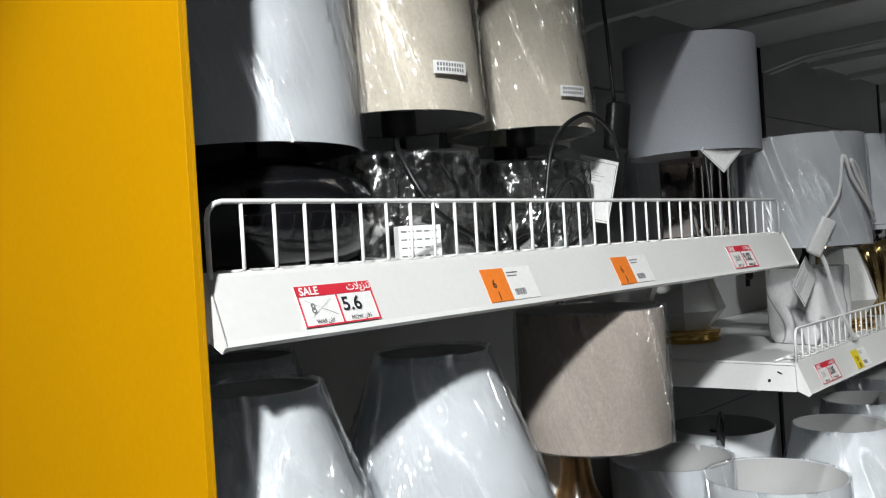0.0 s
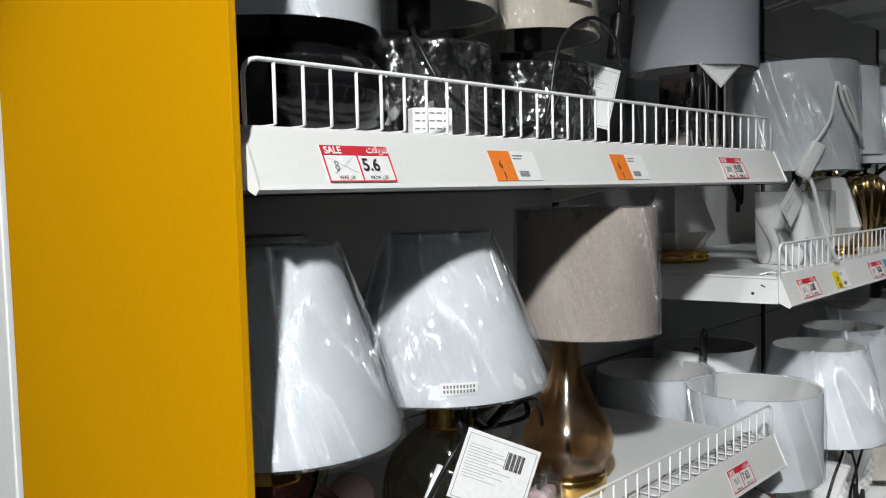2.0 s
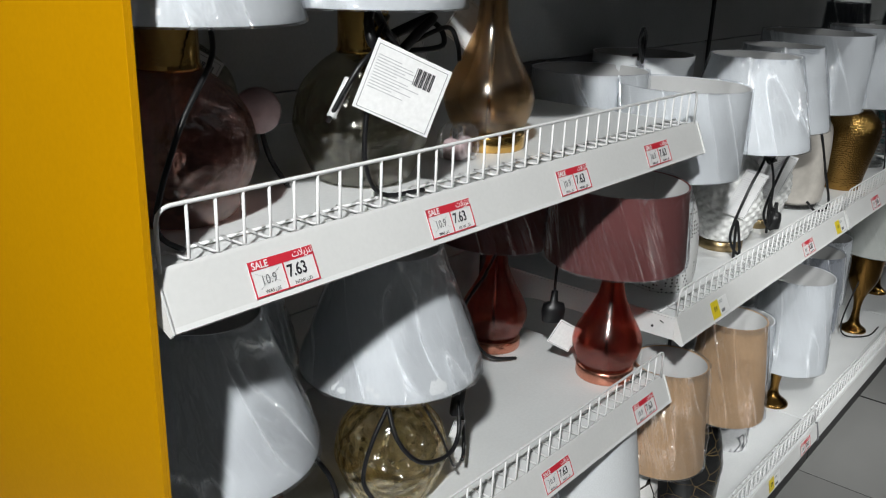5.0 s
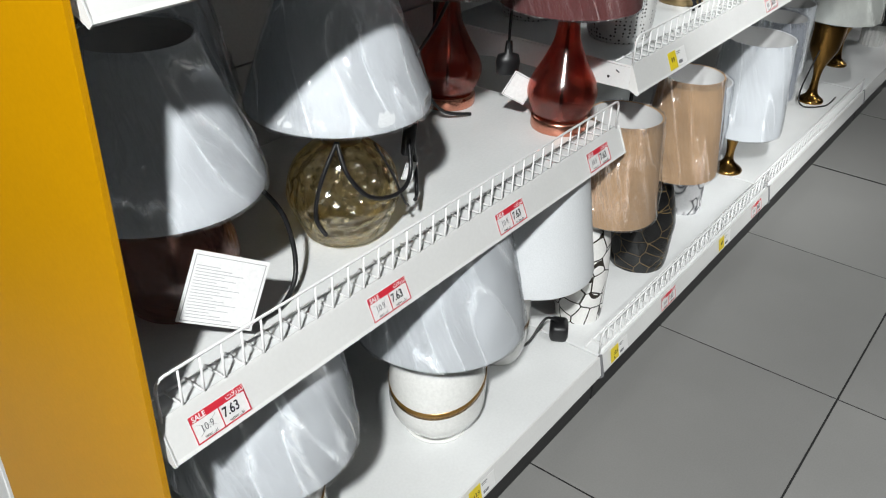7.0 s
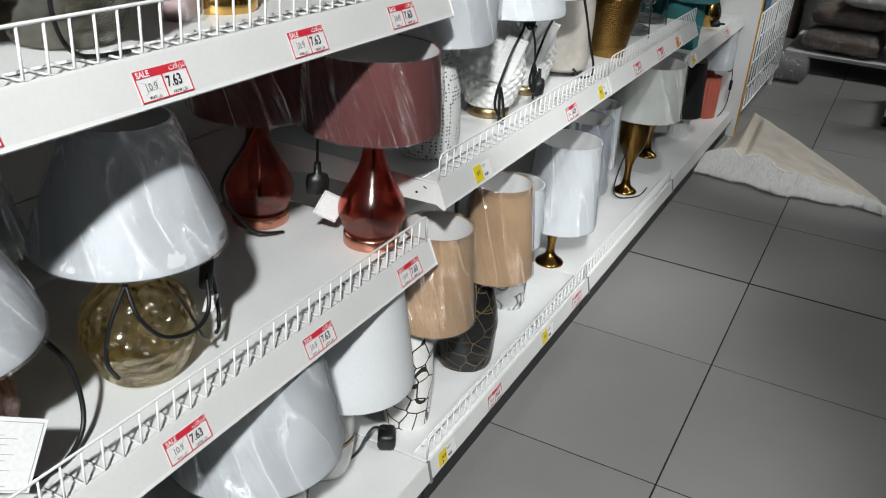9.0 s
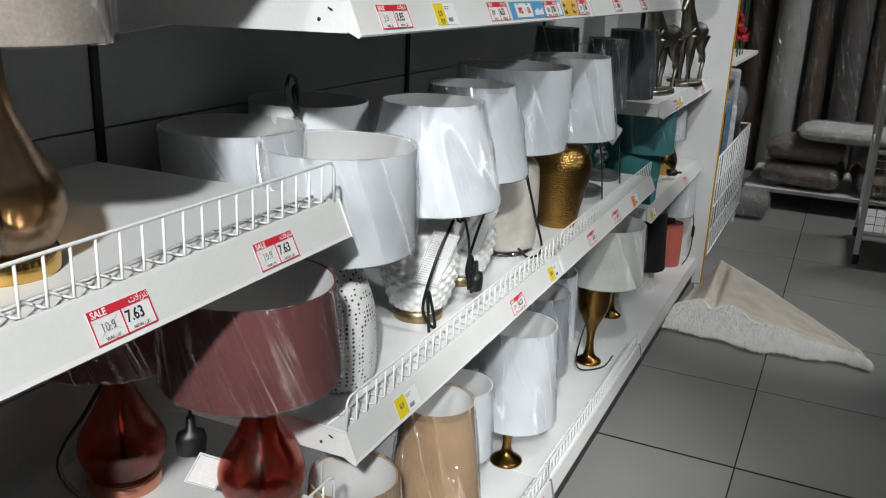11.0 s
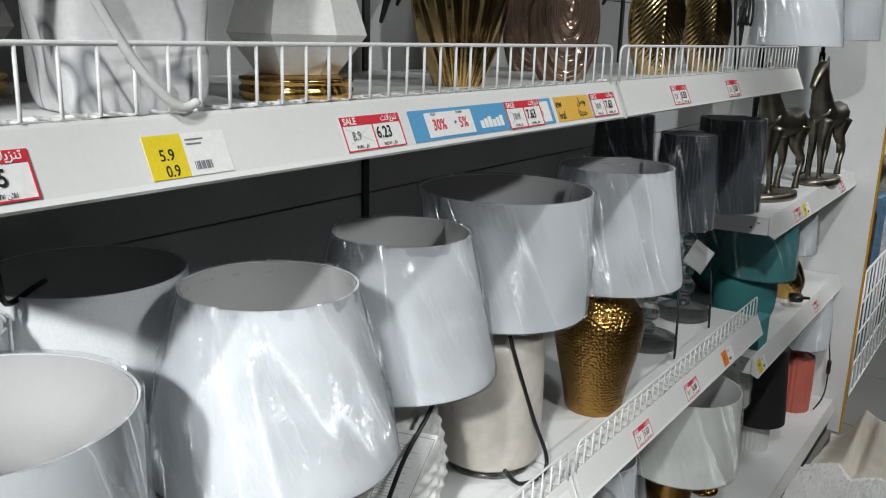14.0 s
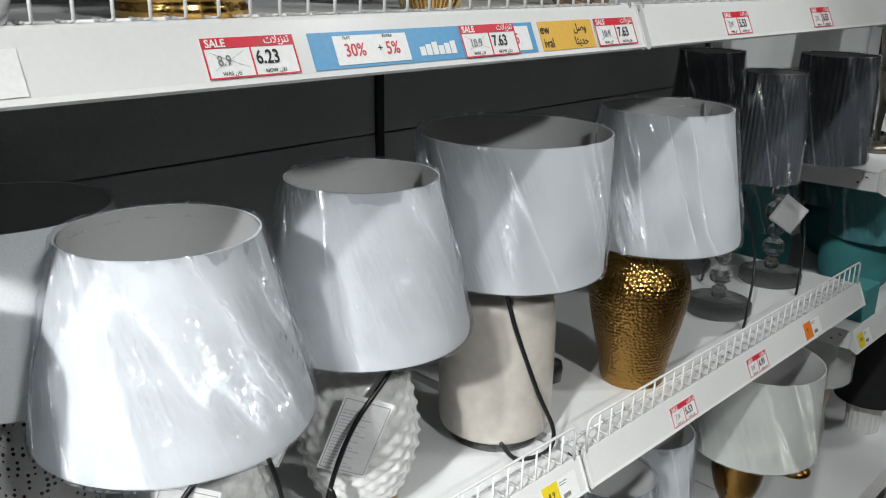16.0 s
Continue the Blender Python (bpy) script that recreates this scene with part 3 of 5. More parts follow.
def wrap_shell(rb, rt, zb, zt, seed, loose=0.007, segs=110, steps=26, square=0.0):
    """Clear film pulled over a shade, with slanting folds."""
    bm = bmesh.new()
    rnd = random.Random(seed)
    ph = [rnd.uniform(0, 6.28) for _ in range(6)]
    rows = []
    for k in range(-2, steps + 5):
        f = min(max(k / steps, 0), 1)
        z = zb + (zt - zb) * f
        base = rb + (rt - rb) * f
        if k < 0:
            base, z = base * (0.985 if k == -1 else 0.9), zb - (0.002 if k == -1 else 0.0)
        elif k > steps:
            over = k - steps
            base, z = base * (0.992, 0.975, 0.962, 0.955)[over - 1], zt + (0.0025, 0.002, -0.003, -0.014)[over - 1]
        row = []
        for i in range(segs):
            a = 2 * math.pi * i / segs
            q = base
            if square:
                q = q / (abs(math.cos(a)) ** square + abs(math.sin(a)) ** square) ** (1 / square)
            n = noise.noise(Vector((2.6 * math.cos(a + f * 0.6) + ph[0], 2.6 * math.sin(a + f * 0.6) + ph[1], f * 0.9 + ph[2])))
            n2 = noise.noise(Vector((7 * math.cos(a + f * 0.8) + ph[3], 7 * math.sin(a + f * 0.8) + ph[4], f * 1.6)))
            q += 0.0026 + loose * (max(0, 1 - abs(n) * 5) * 0.6 + max(0, 1 - abs(n2) * 4) * 0.4) * (0.35 + 0.65 * abs(math.sin(math.pi * f * 0.9 + 0.4)))
            row.append(bm.verts.new((q * math.cos(a), q * math.sin(a), z)))
        rows.append(row)
    for a, b in zip(rows, rows[1:]):
        for i in range(segs):
            bm.faces.new((a[i], a[(i + 1) % segs], b[(i + 1) % segs], b[i]))
    return bm


COUNT = [0]


def add_shade(lamp, rb, rt, zb, zt, fabric, wrap=True, off=(0, 0), tilt=(0, 0), pleats=0, square=0.0, loose=0.007, name="shade"):
    COUNT[0] += 1
    sh = part(name, ring_shell(rb, rt, zb - zb, zt - zb, pleats=pleats, square=square), fabric, lamp)
    sh.matrix_local = pose(off[0], off[1], zb, tilt[0], tilt[1], 17 * COUNT[0])

    def rip(a, z, r):
        return r / (abs(math.cos(a)) ** square + abs(math.sin(a)) ** square) ** (1 / square) if square else r
    h = zt - zb
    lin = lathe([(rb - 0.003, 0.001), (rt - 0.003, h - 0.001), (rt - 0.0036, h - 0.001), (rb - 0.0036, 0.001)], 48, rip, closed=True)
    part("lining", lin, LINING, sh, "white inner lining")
    seam = tube([(-0.7 * (rb - 0.0045), 0.7 * (rb - 0.0045), 0.003), (-0.7 * (rt - 0.0045), 0.7 * (rt - 0.0045), h - 0.003)], 0.0011, 5, 1)
    if not square:
        part("lining_seam", seam, LINING, sh)
    spider = bmesh.new()
    for k in range(3):
        a = 2.1 * k
        tube([(0, 0, h * 0.1), (0.85 * rb * math.cos(a), 0.85 * rb * math.sin(a), h * 0.06), ((rb - 0.004) * math.cos(a), (rb - 0.004) * math.sin(a), 0.004)], 0.0008, 5, 1, spider)
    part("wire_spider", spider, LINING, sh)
    if wrap:
        part("plastic_wrap", wrap_shell(rb, rt, 0, h, COUNT[0], loose, square=square), WRAP, sh, "clear crinkled plastic wrap")
    return sh


def stem(lamp, z0, z1, r=0.006, material=None):
    part("socket_stem", lathe([(r, z0), (r, z1 - 0.03), (r * 2.1, z1 - 0.028), (r * 2.1, z1)], 16), material or BLACK, lamp)


def solid(lamp, name, pts, material, label="", steps=8, segs=48, ripple=None, z=0.0):
    return part(name, lathe([(r, q + z) for r, q in curve_profile(pts, steps)], segs, ripple), material, lamp, label)


def hollow(lamp, name, pts, material, label="", steps=10, segs=56, wall=0.003, ripple=None):
    """Blown glass vessel with an inner wall."""
    o = curve_profile(pts, steps)
    inner = [(max(r - wall, 0.0015), max(z, o[0][1] + wall)) for r, z in o]
    bm = lathe([(0.0012, o[0][1])] + o + inner[::-1] + [(0.0012, o[0][1] + wall)], segs, ripple, closed=True)
    return part(name, bm, material, lamp, label)


def cord(lamp, pts, plug=None, name="cord", material=None, r=0.0027):
    c = part(name, tube(pts, r, 7, 6), material or BLACK, lamp, "black mains cord" if material is None else "white mains cord")
    if plug:
        p = part("plug", lathe([(0.006, 0.034), (0.008, 0.012), (0.02, 0.008), (0.023, -0.004), (0.021, -0.026), (0.008, -0.03)], 24), material or BLACK, c)
        p.matrix_local = pose(*plug) @ Matrix.Diagonal((1, 0.7, 1, 1))
    return c


def hang_tag(lamp, at, turn, w=0.07, h=0.062, lines=6, barcode=True):
    """Paper swing tag with unreadable print."""
    g = part("hang_tag", plate(w, h, -w / 2, -h), PAPER, lamp, "white printed paper tag", smooth=False)
    g.matrix_local = pose(*at, *turn)
    bm = bmesh.new()
    for k in range(lines * 2):
        plate(w * (0.3 + 0.4 * ((k * 7) % 5) / 5), 0.0007, -w * 0.42, -h * 0.2 - k * h * 0.042, -0.0005, 0.0004, bm)
    part("print", bm, PALEINK, g, smooth=False)
    bm = bmesh.new()
    for bx, bz, bw, bh in ((-w * 0.46, -h * 0.97, w * 0.92, 0.0005), (-w * 0.46, -h * 0.06, w * 0.92, 0.0005), (-w * 0.46, -h * 0.97, 0.0005, h * 0.91), (w * 0.455, -h * 0.97, 0.0005, h * 0.91)):
        plate(bw, bh, bx, bz, -0.0005, 0.0004, bm)
    part("border", bm, GREYINK, g, smooth=False)
    if barcode:
        bm = bmesh.new()
        for k in range(12):
            plate(0.0006 + 0.0007 * ((k * 5) % 3 > 0), h * 0.25, w * 0.08 + k * 0.0018, -h * 0.4, -0.0005, 0.0004, bm)
        part("barcode", bm, INK, g, smooth=False)
    return g


def sticker(sh, r, z, angle, w=0.04, h=0.013):
    """Small white label stuck on a shade."""
    bm = bmesh.new()
    n = 6
    vs = []
    for q in (r, r + 0.0005):
        vs.append([[bm.verts.new((q * math.cos(angle + (k / n - 0.5) * w / r), q * math.sin(angle + (k / n - 0.5) * w / r), z + d)) for k in range(n + 1)] for d in (0, h)])
    for k in range(n):
        bm.faces.new((vs[1][0][k], vs[1][0][k + 1], vs[1][1][k + 1], vs[1][1][k]))
        bm.faces.new((vs[0][0][k], vs[0][1][k], vs[0][1][k + 1], vs[0][0][k + 1]))
    lab = part("sticker", bm, PAPER, sh, "white printed sticker")
    bm = bmesh.new()
    for j in range(2):
        for k in range(10):
            a = angle + ((k + 0.2) / 10 - 0.5) * w * 0.85 / r
            b = a + 0.6 * w * 0.085 / r
            q = r + 0.0009
            z0 = z + h * (0.2 + 0.38 * j)
            bm.faces.new([bm.verts.new((q * math.cos(t), q * math.sin(t), zz)) for t, zz in ((a, z0), (b, z0), (b, z0 + h * 0.25), (a, z0 + h * 0.25))])
    part("print", bm, GREYINK, lab, smooth=False)


def lamp_at(x, y, z, label, turn=0.0, group="lamps on the shelves", tilt=(0, 0)):
    return thing("table_lamp", (x, y, z), label, "table lamp", group, turn, tilt)


def globe_lamp(x, y, z, glass, label, r=0.078, neck=True, shade_z=(0.19, 0.375), rb=0.112, rt=0.062, off=(0, 0), tilt=(0, 0)):
    l = lamp_at(x, y, z, label)
    H = 2 * r * 0.94
    hollow(l, "glass_body", [(r * 0.45, 0.0), (r * 0.72, 0.008), (r * 0.98, r * 0.7), (r, r * 0.95), (r * 0.9, r * 1.35), (r * 0.62, r * 1.68), (0.027, H)], glass, steps=8,
           ripple=lambda a, q, rr: rr * (1 + 0.004 * math.sin(7 * a + 40 * q) * math.sin(5 * a - 60 * q)))
    if neck:
        part("neck_collar", lathe([(0.03, H - 0.004), (0.031, H), (0.029, H + 0.003), (0.029, H + 0.044), (0.0275, H + 0.047), (0.012, H + 0.048)], 40), GOLD, l, "polished gold collar")
    else:
        part("neck_collar", lathe([(0.028, H - 0.004), (0.029, H + 0.006), (0.014, H + 0.012)], 32), BRONZE, l)
    part("light_rod", lathe([(0.004, 0.004), (0.004, H)], 10), CHROME, l)
    stem(l, H, shade_z[0] + 0.06)
    sh = add_shade(l, rb, rt, *shade_z, WHITEFAB, off=off, tilt=tilt)
    return l, sh


def drop_lamp(x, y, z, glass, foot, fabric, label, rb, rt, zs, r=0.066, h=0.205, off=(0, 0), tilt=(0, 0)):
    l = lamp_at(x, y, z, label)
    part("foot", lathe([(r * 0.82, 0), (r * 0.84, 0.003), (r * 0.84, 0.02), (r * 0.8, 0.024), (r * 0.5, 0.0245)], 48), foot, l)
    hollow(l, "glass_body", [(r * 0.74, 0.0255), (r * 0.84, 0.034), (r, 0.064), (r * 0.93, 0.09), (r * 0.62, 0.128), (r * 0.4, 0.16), (r * 0.32, 0.185), (r * 0.3, h)], glass)
    part("inner_rod", lathe([(0.0035, 0.026), (0.0035, h)], 8), CHROME, l)
    stem(l, h, zs[0] + 0.07)
    sh = add_shade(l, rb, rt, *zs, fabric, off=off, tilt=tilt)
    return l, sh

# ---- upper near shelf
l = lamp_at(0.077, 0.168, S1, "large pale grey drum shade over a glossy black lamp body")
solid(l, "body", [(0.05, 0), (0.1, 0.012), (0.118, 0.05), (0.1, 0.085), (0.05, 0.105), (0.02, 0.11)], BLACKGLAZE)
stem(l, 0.108, 0.19)
add_shade(l, 0.108, 0.1, 0.113, 0.385, WHITEFAB, loose=0.006)
box_tag = thing("white_box", (0.19, 0.06, S1), "small white carton with printed lines on its front", "box", turn=-25)
part("carton", box(-0.022, 0.022, -0.008, 0.008, 0, 0.036, 0.001), PAPER, box_tag, smooth=False)
bm = bmesh.new()
for k in range(4):
    for j in range(5):
        plate(0.0055, 0.0012, -0.02 + 0.008 * j, 0.006 + 0.008 * k, -0.0088, 0.0004, bm)
part("print", bm, GREYINK, box_tag, smooth=False)
for n, (x, y) in enumerate(((0.245, 0.133), (0.477, 0.146), (0.6, 0.27))):
    l = lamp_at(x, y, S1, "clear wavy glass cylinder lamp with a wrapped sand linen shade")
    hollow(l, "glass_body", [(0.07, 0), (0.08, 0.004), (0.082, 0.02), (0.082, 0.1), (0.078, 0.112), (0.06, 0.116), (0.012, 0.117)], RIBGLASS, steps=6, segs=120, wall=0.005,
           ripple=lambda a, q, r: r * (1 + 0.06 * math.sin(13 * a + 1.8 * math.sin(75 * q))))
    part("socket", lathe([(0.007, 0.1175), (0.007, 0.135), (0.019, 0.137), (0.019, 0.19)], 20), BLACK, l)
    sh = add_shade(l, 0.095, 0.08, 0.15, 0.36, SANDFAB, loose=0.008)
    sticker(sh, 0.0985, 0.035, -1.75 - radians(17 * COUNT[0]))
    if n == 0:
        cord(l, [(0.0, 0.0, 0.14), (-0.06, -0.06, 0.11), (-0.05, -0.095, 0.05), (0.03, -0.1, 0.012), (0.1, -0.09, 0.02), (0.06, -0.1, 0.004), (0.12, -0.1, 0.004)])
        cord(l, [(0.03, -0.1, 0.004), (0.08, -0.105, 0.025), (0.13, -0.1, 0.01), (0.09, -0.085, 0.004), (0.05, -0.1, 0.03)])
        hang_tag(l, (0.085, -0.02, 0.128), (0, 12, -40), 0.03, 0.09, 0, False)
    elif n == 1:
        cord(l, [(-0.09, -0.085, 0.004), (-0.085, -0.095, 0.06), (-0.06, -0.095, 0.13), (0.0, -0.1, 0.165), (0.07, -0.09, 0.15), (0.12, -0.07, 0.12)])
        cord(l, [(-0.1, -0.09, 0.01), (-0.06, -0.1, 0.075), (-0.02, -0.1, 0.08), (-0.01, -0.1, 0.03), (-0.05, -0.1, 0.004)])
        hang_tag(l, (0.105, -0.05, 0.12), (0, 14, -35), 0.055, 0.085, 3, False)
        c = cord(l, [(0.15, -0.03, 0.5), (0.15, -0.045, 0.3), (0.15, -0.05, 0.2)])
        sw = part("inline_switch", box(-0.016, 0.016, -0.011, 0.011, -0.034, 0.034, 0.006), BLACK, c, "black inline switch")
        sw.matrix_local = pose(0.15, -0.052, 0.165, 0, 8, -30)
l = lamp_at(0.838, 0.088, S1, "grey drum shade on a mirrored dark glass column lamp")
for k in range(4):
    part("glass_column", box(-0.06 + 0.03 * k, -0.034 + 0.03 * k, -0.03, 0.03, 0.004, 0.125, 0.003), MIRROR, l)
part("base_plate", box(-0.065, 0.065, -0.035, 0.035, 0, 0.004, 0.001), CHROME, l)
stem(l, 0.13, 0.22)
add_shade(l, 0.1, 0.1, 0.131, 0.303, GREYFAB, wrap=False)
hang_tag(l, (-0.045, -0.085, 0.15), (8, 42, -30), 0.05, 0.05, 4, False)
cord(l, [(-0.07, -0.05, 0.14), (-0.08, -0.06, 0.07), (-0.085, -0.06, 0.004), (-0.12, -0.05, 0.05), (-0.13, -0.06, 0.004)])

# ---- middle near shelf
l, sh = globe_lamp(0.024, 0.129, S2, ROSEGLASS, "wrapped white cone shade on a rose brown glass globe lamp", r=0.08, rb=0.111, rt=0.055, shade_z=(0.197, 0.377), off=(-0.006, -0.031))
cord(l, [(0.03, -0.02, 0.2), (-0.0, -0.07, 0.165), (-0.05, -0.09, 0.11), (-0.08, -0.09, 0.03), (-0.06, -0.1, 0.004)])
l, sh = globe_lamp(0.27, 0.118, S2, SMOKEGLASS, "wrapped white cone shade on a smoky glass globe lamp", r=0.081, rb=0.121, rt=0.06, shade_z=(0.204, 0.378), off=(-0.017, -0.007))
sticker(sh, 0.1205, 0.012, -2.25 - radians(17 * COUNT[0]))
hang_tag(l, (-0.033, -0.112, 0.158), (-8, 24, -32), 0.088, 0.074)
cord(l, [(0.01, -0.03, 0.19), (-0.05, -0.07, 0.17), (-0.075, -0.085, 0.12), (-0.08, -0.085, 0.05), (-0.06, -0.09, 0.01), (0.0, -0.098, 0.005)])
for k in range(5):
    a = 0.9 * k
    cord(l, [(0.0, -0.04, 0.17), (0.045 * math.cos(a), -0.065 - 0.015 * math.sin(a * 2), 0.185 + 0.018 * math.sin(a * 3)), (0.06 * math.cos(a + 0.5), -0.075, 0.16 + 0.02 * math.sin(a)), (0.0, -0.06, 0.155)], r=0.0033 + 0.0024 * (k % 2))
c = cord(l, [(-0.03, -0.07, 0.165), (-0.08, -0.08, 0.15), (-0.11, -0.06, 0.09)])
sl = part("printed_sleeve", lathe([(0.005, 0), (0.005, 0.045)], 12), PAPER, c, "white printed cord sleeve")
sl.matrix_local = pose(-0.107, -0.062, 0.095, 0, 35, 0)
cord(l, [(0.02, -0.06, 0.165), (0.06, -0.075, 0.18), (0.085, -0.07, 0.16), (0.09, -0.07, 0.14)])
hang_tag(l, (0.075, 0.0, 0.17), (0, -18, -30), 0.03, 0.06, 3, False)
l, sh = globe_lamp(0.16, 0.34, S2, SMOKEGLASS, "wrapped white cone shade on a smoky glass globe lamp", r=0.08, rb=0.105)
hang_tag(l, (-0.03, -0.1, 0.15), (0, 30, -35), 0.07, 0.06, 2, True)
PINKPLASTIC = mat("pale_pink_plastic", (0.55, 0.4, 0.4), 0.3, vary=0.05)
pk = thing("clear_plug_cover", (0.15, 0.16, S2), "pale pink plastic plug cover hanging on a cord", "plug cover", turn=-40)
part("cover", lathe([(0.004, 0.0), (0.024, 0.001), (0.026, 0.006), (0.024, 0.011), (0.004, 0.012)], 24), PINKPLASTIC, pk).matrix_local = pose(0, 0, 0.09, 90, 0, 0)
part("cord", tube([(0, 0, 0.09), (0.01, 0.0, 0.04), (0.03, 0, 0.004)], 0.003, 7), BLACK, pk)
pg = thing("mains_plug", (0.44, 0.11, S2), "pale pink plastic wrapped mains plug lying on a shelf", "plug", turn=20)
part("plug_body", box(-0.022, 0.022, -0.015, 0.015, 0, 0.028, 0.006), PINKPLASTIC, pg)
part("clear_cover", lathe([(0.026, 0.001), (0.03, 0.01), (0.028, 0.034), (0.02, 0.045)], 12), WRAP, pg, "clear plastic cover")
for q in (-0.01, 0.01):
    part("pin", box(q - 0.003, q + 0.003, -0.004, 0.004, 0.022, 0.042, 0.001), CHROME, pg, smooth=False)
l, sh = drop_lamp(0.533, 0.132, S2, AMBERGLASS, GOLD, BEIGEFAB, "wrapped beige linen shade on an amber glass drop lamp", 0.095, 0.094, (0.23, 0.398), r=0.064, h=0.225, off=(-0.008, -0.041))
hang_tag(l, (0.02, 0.04, 0.19), (0, 35, -35), 0.05, 0.06, 0, False)

# ---- lower near shelf
l, sh = globe_lamp(0.075, 0.17, S3, ROSEGLASS, "wrapped white cone shade on a rose brown glass globe lamp", r=0.082, rb=0.127, rt=0.066, shade_z=(0.168, 0.348), off=(0.0, 0.005))
hang_tag(l, (0.0, -0.122, 0.118), (-14, 26, -25), 0.092, 0.085, 9, False)
cord(l, [(0.09, -0.05, 0.16), (0.12, -0.075, 0.1), (0.11, -0.1, 0.03), (0.06, -0.115, 0.004), (0.0, -0.11, 0.02), (-0.04, -0.1, 0.08)], r=0.0034)
l, sh = globe_lamp(0.34, 0.13, S3, OLIVEGLASS, "wrapped white cone shade on an olive glass globe lamp", r=0.08, neck=False, rb=0.128, rt=0.067, shade_z=(0.192, 0.364), off=(0.021, 0.023))
sticker(sh, 0.1275, 0.012, -1.15 - radians(17 * COUNT[0]), 0.036, 0.012)
cord(l, [(-0.055, -0.045, 0.175), (-0.058, -0.066, 0.135), (-0.035, -0.084, 0.1), (0.015, -0.09, 0.088), (0.055, -0.078, 0.1), (0.072, -0.06, 0.15)], r=0.0032)
cord(l, [(0.0, -0.06, 0.16), (0.012, -0.083, 0.115), (0.03, -0.087, 0.07), (0.048, -0.08, 0.052)], r=0.0018)
c = cord(l, [(0.075, -0.055, 0.165), (0.1, -0.045, 0.12), (0.108, -0.045, 0.075), (0.092, -0.06, 0.045), (0.07, -0.075, 0.05)], r=0.003)
sw = part("inline_switch", box(-0.009, 0.009, -0.007, 0.007, -0.03, 0.03, 0.004), BLACK, c, "black inline switch")
sw.matrix_local = pose(0.074, -0.06, 0.145, 0, 6, -30)
cord(l, [(-0.055, -0.045, 0.175), (-0.082, -0.04, 0.125), (-0.09, -0.035, 0.075), (-0.086, -0.05, 0.05)], r=0.003)
hang_tag(l, (0.1, -0.045, 0.09), (0, 18, -30), 0.018, 0.03, 2, False)
globe_lamp(0.2, 0.335, S3, OLIVEGLASS, "wrapped white cone shade on an olive glass globe lamp", r=0.085, neck=False, rb=0.11, rt=0.066, shade_z=(0.18, 0.385))
l, sh = drop_lamp(0.882, 0.092, S3, REDGLASS, COPPER, WINEFAB, "wrapped wine red shade on a red glass drop lamp", 0.122, 0.115, (0.244, 0.381), r=0.064, off=(-0.03, -0.012))
hang_tag(l, (-0.03, 0.06, 0.09), (0, 30, -40), 0.05, 0.05, 0, False)
cord(l, [(-0.03, 0.1, 0.23), (-0.035, 0.1, 0.18), (-0.035, 0.1, 0.14)], (-0.035, 0.1, 0.115, 0, 0, -40))
l, sh = drop_lamp(0.84, 0.325, S3, REDGLASS, COPPER, WINEFAB, "wrapped wine red shade on a red glass drop lamp", 0.124, 0.124, (0.232, 0.385), r=0.066)
cord(l, [(-0.02, -0.02, 0.22), (-0.1, -0.05, 0.19), (-0.15, -0.04, 0.12), (-0.1, -0.06, 0.03), (-0.03, -0.08, 0.004)], r=0.0032)

# ---- base shelf, near bay


def vase_lamp(x, y, z, pts, body, fabric, rb, rt, zs, label, off=(0, 0), wrap=True, foot=None, ripple=None, segs=48, tilt=(0, 0), pleats=0, steps=8, square=0.0):
    l = lamp_at(x, y, z, label)
    z0 = 0.0
    if foot:
        m, fr, fh = foot
        part("foot", lathe([(fr, 0), (fr + 0.001, 0.002), (fr + 0.001, fh - 0.002), (fr - 0.003, fh)], 40), m, l)
        z0 = fh
    solid(l, "body", [(r, q + z0) for r, q in pts], body, ripple=ripple, segs=segs, steps=steps)
    stem(l, pts[-1][1] + z0 - 0.005, max(zs[0] + 0.07, pts[-1][1] + z0 + 0.05))
    sh = add_shade(l, rb, rt, *zs, fabric, wrap=wrap, off=off, tilt=tilt, pleats=pleats, square=square)
    return l, sh


def band(lamp, r, z0, z1, material, wave=0.0, label="gold band", flat=1.0):
    """A thin glazed band round a body."""
    bm = bmesh.new()
    n = 64
    rows = []
    for rr, zz in ((r, z0), (r + 0.0012, z0), (r + 0.0012, z1), (r, z1)):
        rows.append([bm.verts.new((rr * math.cos(6.2832 * i / n), rr * math.sin(6.2832 * i / n), zz + wave * math.sin(6.2832 * i / n + 1.3))) for i in range(n)])
    for a, b in zip(rows, rows[1:] + rows[:1]):
        for i in range(n):
            bm.faces.new((a[i], a[(i + 1) % n], b[(i + 1) % n], b[i]))
    part("band", bm, material, lamp, label)


BOWL = [(0.03, 0), (0.05, 0.004), (0.083, 0.045), (0.09, 0.09), (0.088, 0.14), (0.075, 0.18), (0.04, 0.207), (0.02, 0.212)]
for x, y, rb in ((0.539, 0.102, 0.151), (0.145, 0.13, 0.145)):
    l, sh = vase_lamp(x, y, BB, BOWL, CERAMIC, WHITEFAB, rb, 0.105, (0.247, 0.472), "wrapped white shade on a white bowl lamp with wave band")
    band(l, 0.0895, 0.115, 0.13, BROWNBAND, 0.03, "gold brown wave band")
    part("shelf_ring", lathe([(0.05, 0), (0.06, 0.0), (0.06, 0.003), (0.05, 0.003)], 40, closed=True), CERAMIC, l)
    cord(l, [(-0.06, -0.05, 0.27), (-0.055, -0.08, 0.22), (0.0, -0.09, 0.2), (0.05, -0.08, 0.235), (0.06, -0.07, 0.28)], r=0.0025)
